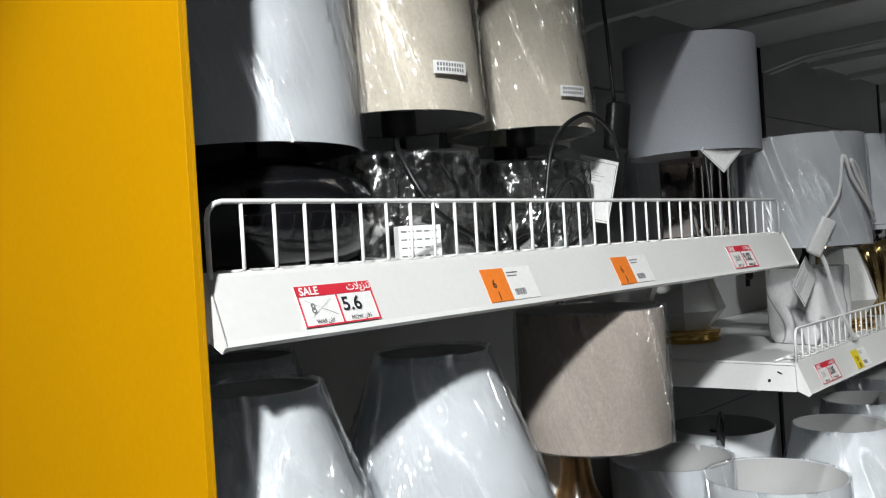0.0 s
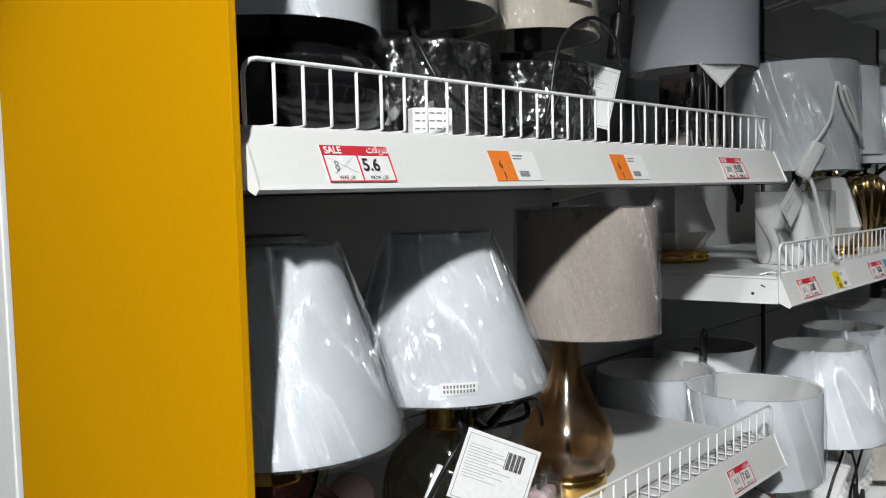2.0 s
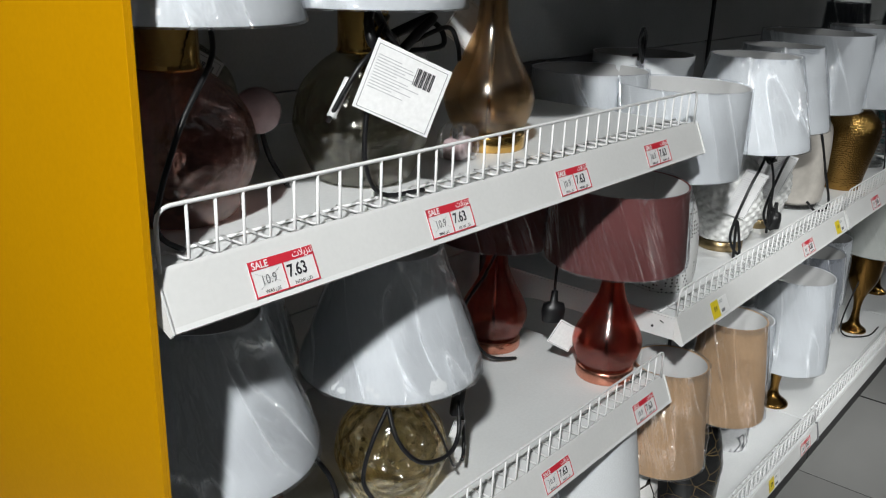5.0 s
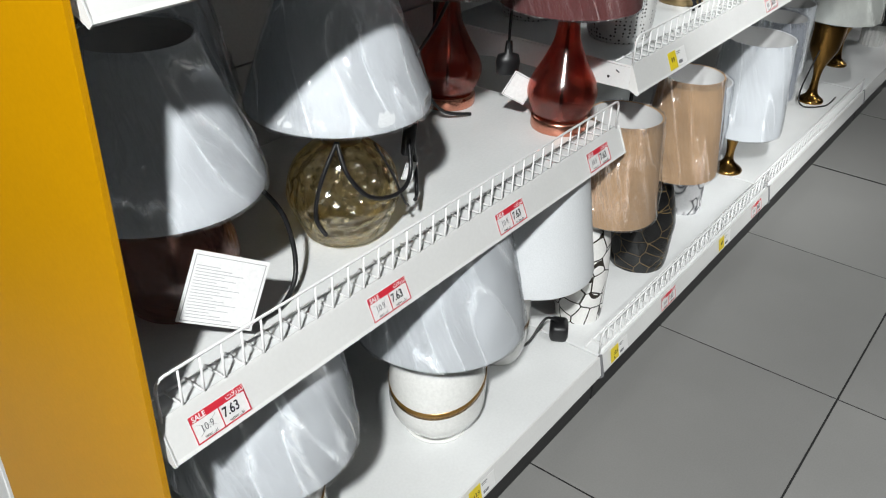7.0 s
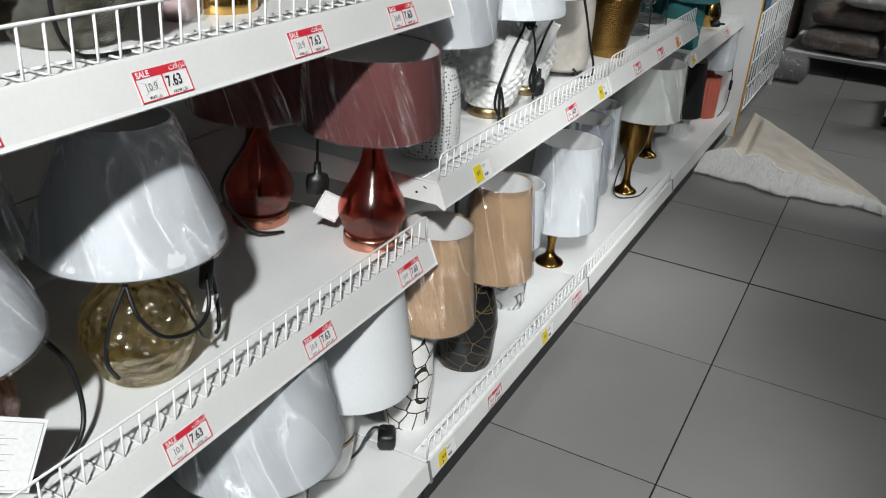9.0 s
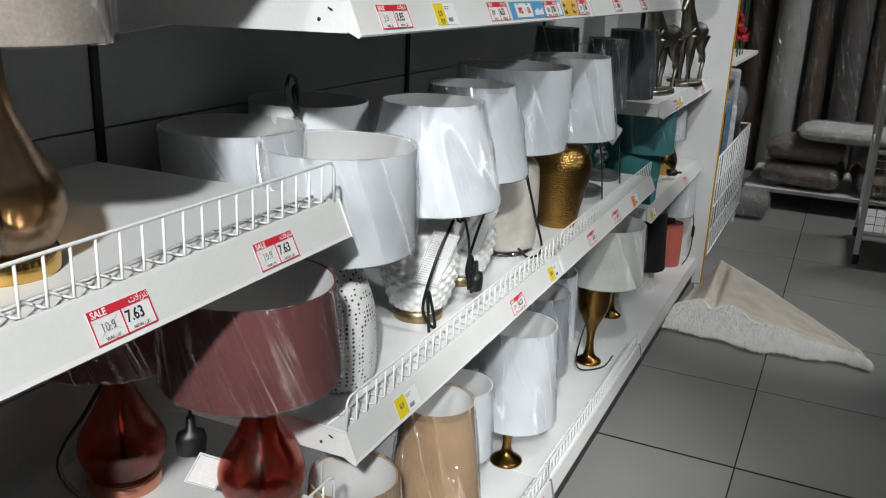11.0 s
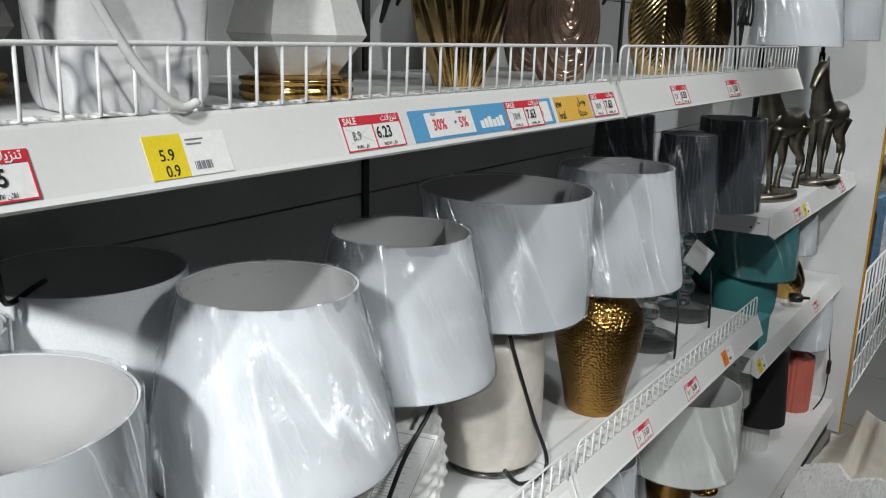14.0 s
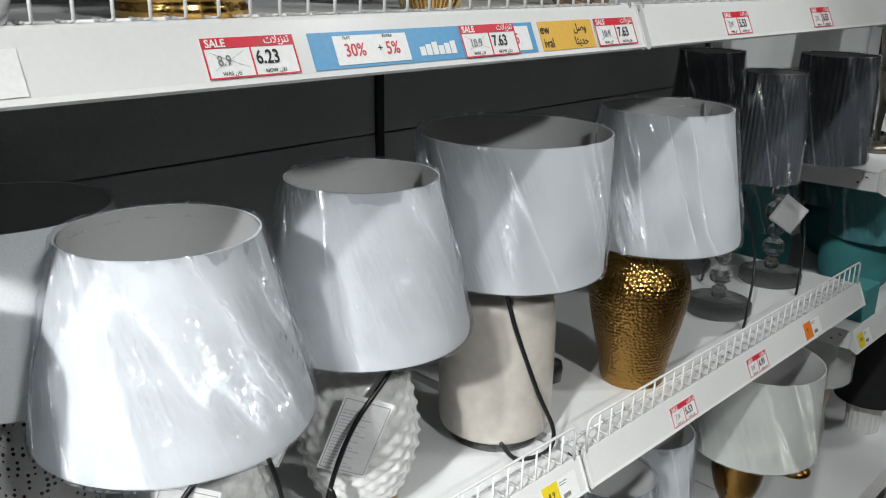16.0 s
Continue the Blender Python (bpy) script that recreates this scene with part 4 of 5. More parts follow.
l, sh = vase_lamp(0.79, 0.135, BB, [(0.04, 0), (0.052, 0.006), (0.062, 0.06), (0.062, 0.18), (0.05, 0.205), (0.02, 0.21)], CERAMIC, WHITEFAB, 0.13, 0.1, (0.223, 0.442), "white shade on a white vase lamp with a gold band", off=(0.035, -0.038), wrap=False)
band(l, 0.0622, 0.085, 0.098, BROWNBAND)
pl = thing("mains_plug", (0.92, 0.06, BB), "black mains plug lying on the base shelf", "plug", turn=30)
part("plug_body", box(-0.026, 0.026, -0.02, 0.02, 0, 0.04, 0.01), BLACK, pl)
part("cord", tube([(0, 0, 0.035), (-0.02, 0.03, 0.06), (-0.05, 0.06, 0.02), (-0.06, 0.08, 0.004)], 0.003, 7), BLACK, pl)

# ---- base shelf, farther bays
TALL = [(0.045, 0), (0.052, 0.005), (0.056, 0.11), (0.05, 0.21), (0.03, 0.242), (0.015, 0.247)]


def facet_skin(a, q, r):
    return r * (1 + 0.03 * noise.noise(Vector((3 * math.cos(a), 3 * math.sin(a), 40 * q))))


vase_lamp(1.03, 0.075, BB, TALL, GIRAFFE, TANFAB, 0.09, 0.074, (0.272, 0.489), "wrapped tan linen shade on a white lamp with dark cells", off=(0.02, -0.04), ripple=facet_skin)
vase_lamp(1.325, 0.075, BB, [(0.06, 0), (0.07, 0.006), (0.078, 0.12), (0.06, 0.21), (0.03, 0.24), (0.015, 0.245)], BLACKCELL, TANFAB, 0.092, 0.07, (0.263, 0.493), "wrapped tan linen shade on a black lamp with gold cells", off=(0.025, -0.05), ripple=facet_skin)
vase_lamp(1.66, 0.11, BB, [(0.055, 0), (0.058, 0.004), (0.056, 0.1), (0.05, 0.16), (0.02, 0.17)], INKMARBLE, WHITEFAB, 0.08, 0.075, (0.195, 0.372), "white shade on a black veined white lamp")
TRUMPET = [(0.045, 0), (0.043, 0.008), (0.018, 0.03), (0.012, 0.06), (0.02, 0.11), (0.035, 0.17), (0.03, 0.2), (0.01, 0.21)]
vase_lamp(1.973, 0.096, BB, TRUMPET, OLDGOLD, WHITEFAB, 0.11, 0.097, (0.144, 0.416), "white drum shade on an antique gold foot lamp", off=(0, -0.015))
vase_lamp(2.3, 0.13, BB, TRUMPET, GOLD, GREYFAB, 0.09, 0.082, (0.145, 0.395), "wrapped silver grey shade on a gold ring foot lamp", off=(-0.01, 0.0))
vase_lamp(2.5, 0.17, BB, TRUMPET, OLDGOLD, WHITEFAB, 0.088, 0.083, (0.165, 0.39), "small white shade on an antique gold lamp")
GOBLET = [(0.045, 0), (0.043, 0.008), (0.02, 0.03), (0.013, 0.08), (0.02, 0.13), (0.05, 0.2), (0.06, 0.28), (0.05, 0.3), (0.01, 0.305)]
l, sh = vase_lamp(2.727, 0.08, BB, GOBLET, OLDGOLD, CREAMFAB, 0.134, 0.127, (0.316, 0.515), "large cream shade on an antique gold trumpet lamp", off=(0, -0.02))
cord(l, [(-0.05, 0, 0.2), (-0.09, 0.02, 0.06), (-0.1, 0.0, 0.01), (-0.03, -0.06, 0.004), (0.06, -0.07, 0.012)])
vase_lamp(3.2, 0.13, BB, GOBLET, OLDGOLD, CREAMFAB, 0.1, 0.09, (0.3, 0.45), "cream shade on an antique gold trumpet lamp")
vase_lamp(3.58, 0.09, BB, [(0.042, 0), (0.046, 0.004), (0.046, 0.1), (0.02, 0.11)], CERAMIC, BLACKFAB, 0.09, 0.075, (0.105, 0.36), "black bag shade on a white ribbed ceramic lamp", wrap=False, segs=96, ripple=lambda a, q, r: r * (1 + 0.03 * math.sin(20 * a)))
l, sh = vase_lamp(4.0, 0.07, BB, [(0.055, 0), (0.062, 0.004), (0.062, 0.19), (0.055, 0.2), (0.025, 0.21), (0.02, 0.25)], CORAL, WHITEFAB, 0.1, 0.09, (0.255, 0.44), "white shade on a coral ribbed ceramic lamp", segs=120, steps=4, ripple=lambda a, q, r: r * (1 + 0.03 * math.sin(24 * a)))
c = cord(l, [(0.04, -0.05, 0.25), (0.1, -0.08, 0.22), (0.12, -0.08, 0.27), (0.06, -0.09, 0.26), (0.07, -0.1, 0.18), (0.05, -0.1, 0.06), (0.0, -0.08, 0.01)])
sw = part("inline_switch", box(-0.008, 0.008, -0.007, 0.007, -0.026, 0.026, 0.004), BLACK, c, "black inline switch")
sw.matrix_local = pose(0.07, -0.1, 0.16, 0, 0, 0)

# ---- middle shelf of the second and third bays
DOTBASE = [(0.05, 0), (0.06, 0.004), (0.066, 0.05), (0.062, 0.13), (0.045, 0.19), (0.025, 0.225), (0.015, 0.23)]
l, sh = vase_lamp(1.124, 0.112, B2, DOTBASE, DOTTED, WHITEFAB, 0.124, 0.124, (0.242, 0.407), "wide white drum shade on a dotted white lamp")
hang_tag(l, (0.06, 0.02, 0.13), (0, 0, 25), 0.04, 0.05, 3, False)
l, sh = vase_lamp(1.13, 0.325, B2, DOTBASE, DOTTED, WHITEFAB, 0.115, 0.12, (0.235, 0.414), "wide white drum shade on a dotted white lamp")
cord(l, [(0.08, -0.075, 0.428), (0.03, -0.09, 0.47), (0.04, -0.09, 0.5), (0.075, -0.08, 0.48), (0.09, -0.07, 0.43), (0.07, -0.075, 0.47), (0.095, -0.065, 0.475), (0.11, -0.05, 0.432), (0.15, -0.03, 0.435), (0.18, 0.0, 0.43)], r=0.0032)
vase_lamp(1.359, 0.326, B2, DOTBASE, DOTTED, WHITEFAB, 0.115, 0.113, (0.235, 0.433), "wide white drum shade on a dotted white lamp", wrap=False)
PINE = [(0.045, 0.0), (0.058, 0.008), (0.076, 0.06), (0.078, 0.1), (0.066, 0.16), (0.045, 0.195), (0.02, 0.205)]


def quilt(a, q, r):
    u, v = 7 * a / math.pi + q * 48, 7 * a / math.pi - q * 48
    d = min(abs(u - round(u)), abs(v - round(v)))
    return r * (1 + 0.16 * min(d, 0.5) - 0.03)


for n, (x, y, rb, rt, zt, off) in enumerate(((1.452, 0.126, 0.136, 0.093, 0.446, (-0.029, -0.032)), (1.692, 0.142, 0.131, 0.092, 0.448, (0.007, -0.008)))):
    l, sh = vase_lamp(x, y, B2, PINE, CERAMIC, WHITEFAB, rb, rt, (0.256, zt), "wrapped white shade on a white quilted ceramic lamp", off=off, foot=(BRONZE, 0.05, 0.024), ripple=quilt, segs=160, steps=14)
    cord(l, [(0.03, -0.06, 0.24), (-0.02, -0.08, 0.22), (-0.075, -0.075, 0.16), (-0.1, -0.06, 0.06), (-0.085, -0.08, 0.02), (-0.1, -0.07, 0.1), (-0.09, -0.07, 0.01)], r=0.0032)
    hang_tag(l, (-0.045, -0.08, 0.2), (6, 20, -35), 0.06, 0.11, 9, False)
    if n == 0:
        hang_tag(l, (0.08, -0.05, 0.22), (0, 30, -10), 0.055, 0.06, 2, False)
        cord(l, [(0.03, -0.07, 0.24), (0.05, -0.085, 0.16), (0.07, -0.08, 0.05), (0.085, -0.085, 0.1)], (0.095, -0.085, 0.07, 0, 0, 20))
        path = []
        for k in range(3):
            path += [(0.0, -0.07, 0.235), (0.02 * k - 0.01, -0.09, 0.215), (0.03 - 0.02 * k, -0.085, 0.232)]
        bm = tube(path, 0.003, 6, 5)
        part("tied_cord", bm, BLACK, l, "black tied cord bundle")
l, sh = vase_lamp(1.966, 0.147, B2, [(0.066, 0.0), (0.08, 0.008), (0.086, 0.03), (0.086, 0.18), (0.074, 0.225), (0.04, 0.242), (0.015, 0.245)], STONE, WHITEFAB, 0.138, 0.139, (0.267, 0.465), "wrapped white drum shade on a cream crackle ceramic lamp", off=(0.026, 0.003), foot=(CLEARGLASS, 0.072, 0.01))
cord(l, [(-0.05, -0.06, 0.25), (-0.045, -0.075, 0.2), (-0.01, -0.09, 0.1), (0.02, -0.1, 0.03), (0.0, -0.105, 0.004), (-0.05, -0.09, 0.006), (-0.065, -0.07, 0.03)], r=0.0034)
cord(l, [(0.09, 0.03, 0.25), (0.11, 0.0, 0.15), (0.12, -0.01, 0.09)], (0.12, -0.01, 0.07, 0, 0, -30))


def hammered(a, q, r):
    i = round(q / 0.0075)
    u = a * 22 / math.pi + (0.5 if i % 2 else 0)
    d = math.hypot(u - round(u), (q / 0.0075 - i))
    return r * (1 + 0.022 * min(d, 0.6))


vase_lamp(2.274, 0.099, B2, [(0.048, 0.0), (0.054, 0.004), (0.062, 0.05), (0.083, 0.15), (0.08, 0.2), (0.05, 0.235), (0.02, 0.24)], HAMMER, WHITEFAB, 0.14, 0.108, (0.25, 0.469), "wrapped white shade on a hammered gold vase lamp", off=(0.058, 0.013), ripple=hammered, segs=150, steps=12)
for n, (x, y, off, zt) in enumerate(((2.674, 0.15, (0.055, -0.035), 0.497), (2.937, 0.159, (0.075, -0.055), 0.514), (2.865, 0.349, (0.025, -0.01), 0.512))):
    l = lamp_at(x, y, B2, "wrapped dark grey pleated shade on a clear crystal lamp")
    part("glass_foot", lathe([(0.066, 0), (0.07, 0.003), (0.07, 0.02), (0.066, 0.024), (0.02, 0.025)], 48), CRYSTAL, l, "clear glass disc")
    zz = 0.026
    for r in (0.018, 0.026, 0.018, 0.03, 0.02, 0.016):
        part("crystal_ball", lathe([(r * 0.3, zz), (r * 0.85, zz + r * 0.4), (r, zz + r * 0.9), (r * 0.85, zz + r * 1.4), (r * 0.3, zz + r * 1.8)], 10), CRYSTAL, l, smooth=False)
        zz += r * 1.8
    stem(l, zz, 0.35)
    add_shade(l, (0.07, 0.084, 0.08)[n], (0.06, 0.078, 0.07)[n], 0.285, zt, DARKFAB, pleats=44, off=off)
    cord(l, [(0.02, -0.02, 0.26), (0.04, -0.05, 0.12), (-0.03, -0.08, 0.03), (-0.06, -0.09, 0.004)])
    if n == 1:
        hang_tag(l, (-0.02, -0.05, 0.2), (0, 35, -35), 0.07, 0.065, 2, False)

# ---- upper shelf of the second and third bays


def facet_lamp(x, y, z, zs=0.225, k=0.88, rs=0.1):
    l = lamp_at(x, y, z, "white faceted ceramic lamp on a polished gold ring")
    part("ring_foot", lathe([(q * k, h) for q, h in ((0.052, 0), (0.056, 0.003), (0.056, 0.012), (0.053, 0.015), (0.056, 0.018), (0.056, 0.022), (0.046, 0.025))], 48), GOLD, l, "polished gold ring foot")
    part("body", lathe([(q * k, h) for q, h in ((0.04, 0.0255), (0.069, 0.064), (0.052, 0.118), (0.033, 0.168), (0.02, 0.172))], 7), CERAMIC, l, smooth=False)
    stem(l, 0.172, 0.26)
    add_shade(l, rs, rs * 0.9, zs, zs + 0.18, WHITEFAB)
    return l


l = facet_lamp(1.21, 0.315, B1, 0.21, 1.2, 0.11)
cord(l, [(0.06, -0.05, 0.25), (0.1, -0.08, 0.16), (0.12, -0.09, 0.12), (0.14, -0.08, 0.2), (0.15, -0.07, 0.1)], r=0.005)
cord(l, [(-0.02, -0.05, 0.25), (0.09, -0.09, 0.19), (0.13, -0.08, 0.13), (0.1, -0.08, 0.22)], r=0.005)
facet_lamp(1.458, 0.085, B1, 0.215, 1.02, 0.105)


def square_round(p):
    return lambda a, q, r: r / (abs(math.cos(a)) ** p + abs(math.sin(a)) ** p) ** (1 / p)


l, sh = vase_lamp(1.25, 0.08, B1, [(0.044, 0), (0.052, 0.004), (0.057, 0.025), (0.058, 0.09), (0.058, 0.136), (0.053, 0.143), (0.02, 0.144)], MARBLE, WHITEFAB, 0.116, 0.112, (0.182, 0.385), "wrapped white drum shade on a square marble patterned lamp", ripple=square_round(8), segs=88)
l.rotation_euler[2] = radians(-12)
cord(l, [(-0.09, -0.07, 0.2), (-0.075, -0.085, 0.15), (-0.05, -0.085, 0.09), (-0.02, -0.085, 0.04), (0.01, -0.082, 0.01), (0.03, -0.075, 0.012)], material=WIRE, r=0.0038)
c = cord(l, [(-0.09, -0.08, 0.21), (-0.06, -0.107, 0.27), (-0.045, -0.112, 0.34), (-0.03, -0.118, 0.3), (0.01, -0.122, 0.25), (0.03, -0.118, 0.235), (0.0, -0.123, 0.27), (-0.035, -0.12, 0.33), (-0.01, -0.12, 0.31), (0.04, -0.115, 0.22)], material=WIRE, r=0.0034)
sw = part("inline_switch", box(-0.014, 0.014, -0.007, 0.007, -0.035, 0.035, 0.005), WIRE, c, "white inline switch")
sw.matrix_local = pose(-0.085, -0.085, 0.2, 0, 28, -35)
hang_tag(l, (-0.11, -0.055, 0.142), (-10, -36, 12), 0.085, 0.05, 4, False)


def shell_lamp(x, y, z, w, h, material, label, ribs, mode, turn=-42, shade=True):
    """Flat moulded lamp body: fan, rings or leaf."""
    l = lamp_at(x, y, z, label, turn)
    bm = bmesh.new()
    nu, nv = 120, 110
    grid = []
    for j in range(nv + 1):
        v = j / nv
        if mode == "fan":
            half = w / 2 * (0.5 + 0.5 * math.sin(math.pi * 0.5 * min(v * 1.4, 1))) * math.sqrt(max(1 - (max(v - 0.6, 0) / 0.402) ** 2, 0))
        else:
            half = w / 2 * math.sin(math.pi * (0.12 + 0.88 * v)) ** (0.6 if mode == "leaf" else 0.5)
        half = max(half, 0.004)
        row = []
        for i in range(nu):
            a = 2 * math.pi * i / nu
            u = math.cos(a)
            d = math.sin(a)
            depth = 0.3 * half + 0.01
            if mode == "fan":
                rib = 0.004 * math.sin(ribs * math.atan2(u * half, v * h + 0.06) * 3.2)
            elif mode == "rings":
                rib = 0.0032 * math.sin(ribs * 6.28 * math.hypot(u * half / w * 2, (v - 0.55) * 1.6))
            else:
                rib = 0.0045 * abs(math.sin(ribs * 3.14 * (v + 0.28 * abs(u)))) + 0.003 * max(0, 1 - abs(u) * 8)
            row.append(bm.verts.new((u * half, d * (depth + rib), v * h)))
        grid.append(row)
    for a, b in zip(grid, grid[1:]):
        for i in range(nu):
            bm.faces.new((a[i], a[(i + 1) % nu], b[(i + 1) % nu], b[i]))
    bm.faces.new(grid[0])
    bm.faces.new(grid[-1])
    part("body", bm, material, l)
    stem(l, h - 0.01, h + 0.06, 0.005, CHROME)
    part("socket", lathe([(0.012, h + 0.012), (0.014, h + 0.017), (0.014, h + 0.06)], 16), BLACK, l)
    if shade:
        add_shade(l, 0.1, 0.09, h + 0.022, h + 0.2, WHITEFAB)
    for k in range(3):
        cord(l, [(0, -0.02, h + 0.015), (-0.04, -0.01 + 0.02 * k, h + 0.005 - 0.01 * k), (-0.085, 0.0, h - 0.03 - 0.012 * k), (-0.1, 0.03, h - 0.1)], r=0.003)
    return l


SHELLGOLD = mat("pale_gold_mirror_glaze", (0.62, 0.45, 0.22), 0.13, 1.0, vary=0.15)
shell_lamp(1.785, 0.11, B1, 0.134, 0.18, SHELLGOLD, "gold ribbed shell lamp with a black cord", 15, "fan")
shell_lamp(2.06, 0.1, B1, 0.118, 0.2, TAUPEGLASS, "taupe glass oval lamp with moulded rings", 5, "rings")
shell_lamp(2.06, 0.3, B1, 0.13, 0.21, SHELLGOLD, "gold ribbed shell lamp with a black cord", 15, "fan", -30, False)
shell_lamp(2.3, 0.3, B1, 0.11, 0.2, TAUPEGLASS, "taupe glass oval lamp with moulded rings", 5, "rings", -30, False)
shell_lamp(2.44, 0.1, B1, 0.115, 0.228, SHELLGOLD, "gold ribbed leaf lamp", 21, "leaf")
l = shell_lamp(2.73, 0.1, B1, 0.115, 0.222, SHELLGOLD, "gold ribbed leaf lamp", 21, "leaf")
path = []
for k in range(4):
    path += [(0.075, 0.03, 0.235), (0.09 + 0.006 * k, 0.01, 0.17), (0.075 + 0.01 * k, 0.0, 0.1), (0.095 - 0.004 * k, 0.01, 0.14), (0.085, 0.0, 0.06), (0.08, 0.0, 0.004)]
bm = tube(path, 0.003, 6, 4)
part("tied_cord", bm, BLACK, l, "black tied cord bundle")

# ---- far bay
vase_lamp(3.37, 0.12, H2, BOWL[:-3] + [(0.07, 0.17), (0.03, 0.19), (0.02, 0.195)], TEALFAB, TEALFAB, 0.105, 0.095, (0.165, 0.36), "wrapped teal shade on a teal lamp", off=(0, -0.03))
vase_lamp(3.65, 0.29, H2, BOWL[:-3] + [(0.07, 0.17), (0.03, 0.19), (0.02, 0.195)], TEALFAB, TEALFAB, 0.105, 0.095, (0.165, 0.36), "wrapped teal shade on a teal lamp")
vase_lamp(3.24, 0.34, H2, BOWL[:-3] + [(0.07, 0.17), (0.03, 0.19), (0.02, 0.195)], TEALFAB, TEALFAB, 0.09, 0.08, (0.165, 0.33), "wrapped teal shade on a teal lamp")
tb = thing("teal_box", (3.2, 0.05, H2), "small teal carton beside a teal lamp", "box")
part("carton", box(-0.045, 0.045, -0.04, 0.04, 0, 0.085, 0.002), TEALFAB, tb, smooth=False)
l, sh = vase_lamp(3.75, 0.08, H2, [(0.035, 0), (0.04, 0.01), (0.05, 0.06), (0.03, 0.12), (0.012, 0.13)], GOLD, WHITEFAB, 0.07, 0.06, (0.16, 0.34), "white shade on a small gold lamp")
cord(l, [(0, 0, 0.14), (-0.06, -0.05, 0.08), (-0.1, -0.06, 0.04)], (-0.11, -0.06, 0.035, 90, 0, 30))
vase_lamp(3.97, 0.16, H2, [(0.035, 0), (0.04, 0.01), (0.05, 0.06), (0.03, 0.12), (0.012, 0.13)], GOLD, WHITEFAB, 0.07, 0.06, (0.16, 0.34), "white shade on a small gold lamp")
STICK = [(0.045, 0), (0.045, 0.01), (0.01, 0.02), (0.01, 0.38), (0.008, 0.4)]
vase_lamp(3.55, 0.2, H1, STICK, BLACKGLAZE, WHITEFAB, 0.13, 0.095, (0.434, 0.75), "tall wrapped white shade on a black stick lamp", off=(0, -0.09))
vase_lamp(3.9, 0.1, H1, STICK, BLACKGLAZE, WHITEFAB, 0.08, 0.066, (0.455, 0.705), "tall wrapped white shade on a black stick lamp", off=(0, -0.08))


def horse(x, y, z, turn, s=1.0):
    """Pewter horse on an oval plinth, one plain mesh."""
    bm = bmesh.new()
    base = lathe([(0.11, 0), (0.115, 0.004), (0.112, 0.018), (0.1, 0.024)], 40)
    for v in base.verts:
        v.co.y *= 0.55
    me = bpy.data.meshes.new("plinth_shape")
    base.to_mesh(me)
    base.free()
    bm.from_mesh(me)
    bpy.data.meshes.remove(me)

    def limb(pts):
        p = [Vector(q[:3]) for q in pts]
        rad = [q[3] for q in pts]
        rings = []
        out, ro = [], []
        for i in range(len(p) - 1):
            p0, p1, p2, p3 = p[max(i - 1, 0)], p[i], p[i + 1], p[min(i + 2, len(p) - 1)]
            for k in range(5):
                t = k / 5
                out.append(0.5 * (2 * p1 + (p2 - p0) * t + (2 * p0 - 5 * p1 + 4 * p2 - p3) * t * t + (3 * p1 - p0 - 3 * p2 + p3) * t ** 3))
                ro.append(rad[i] * (1 - t) + rad[i + 1] * t)
        out.append(p[-1])
        ro.append(rad[-1])
        sv = None
        for i, c in enumerate(out):
            d = (out[min(i + 1, len(out) - 1)] - out[max(i - 1, 0)]).normalized()
            sv = d.orthogonal().normalized() if sv is None else (sv - d * sv.dot(d)).normalized()
            u = d.cross(sv)
            rings.append([bm.verts.new(c + ro[i] * (sv * math.cos(k * 0.6283) + u * math.sin(k * 0.6283))) for k in range(10)])
        for a, b in zip(rings, rings[1:]):
            for k in range(10):
                bm.faces.new((a[k], a[(k + 1) % 10], b[(k + 1) % 10], b[k]))
        bm.faces.new(rings[0])
        bm.faces.new(rings[-1])

    limb([(-0.11, 0, 0.215, 0.02), (-0.085, 0, 0.23, 0.046), (-0.03, 0, 0.225, 0.043), (0.035, 0, 0.235, 0.045), (0.075, 0, 0.255, 0.035)])
    limb([(0.05, 0, 0.25, 0.042), (0.085, 0, 0.31, 0.03), (0.1, 0, 0.36, 0.022), (0.105, 0, 0.385, 0.02)])
    limb([(0.09, 0, 0.395, 0.018), (0.115, 0, 0.38, 0.02), (0.15, 0, 0.345, 0.014), (0.165, 0, 0.325, 0.011)])
    for w in (-0.01, 0.01):
        limb([(0.092, w, 0.4, 0.007), (0.09, w * 1.2, 0.425, 0.002)])
    for hx, w, bend in ((0.06, 0.02, 0.02), (0.055, -0.02, -0.01)):
        limb([(hx, w, 0.22, 0.026), (hx + bend, w, 0.14, 0.013), (hx + bend * 0.4, w, 0.08, 0.0085), (hx + bend * 0.2, w, 0.035, 0.008), (hx + bend * 0.4, w, 0.022, 0.012)])
    for hx, w, bend in ((-0.09, 0.02, -0.02), (-0.08, -0.02, 0.015)):
        limb([(hx, w, 0.215, 0.034), (hx + 0.01, w, 0.16, 0.02), (hx - 0.02 + bend, w, 0.11, 0.011), (hx - 0.005 + bend, w, 0.06, 0.0085), (hx + bend, w, 0.022, 0.012)])
    limb([(-0.115, 0, 0.245, 0.012), (-0.15, 0, 0.22, 0.016), (-0.155, 0, 0.14, 0.012), (-0.145, 0, 0.09, 0.003)])
    limb([(0.07, 0, 0.31, 0.012), (0.06, 0, 0.35, 0.012), (0.075, 0, 0.395, 0.01), (0.09, 0, 0.405, 0.006)])
    o = finish("horse_statue", bm, PEWTER)
    o.matrix_world = pose(x, y, z, 0, 0, turn) @ Matrix.Diagonal((s, s, s, 1))
    return tagged(o, "pewter metal horse statue on an oval plinth", "statue", "horse statues")


horse(3.4, 0.085, H1, 168, 0.95)
horse(3.8, 0.04, H1, 172, 0.95)

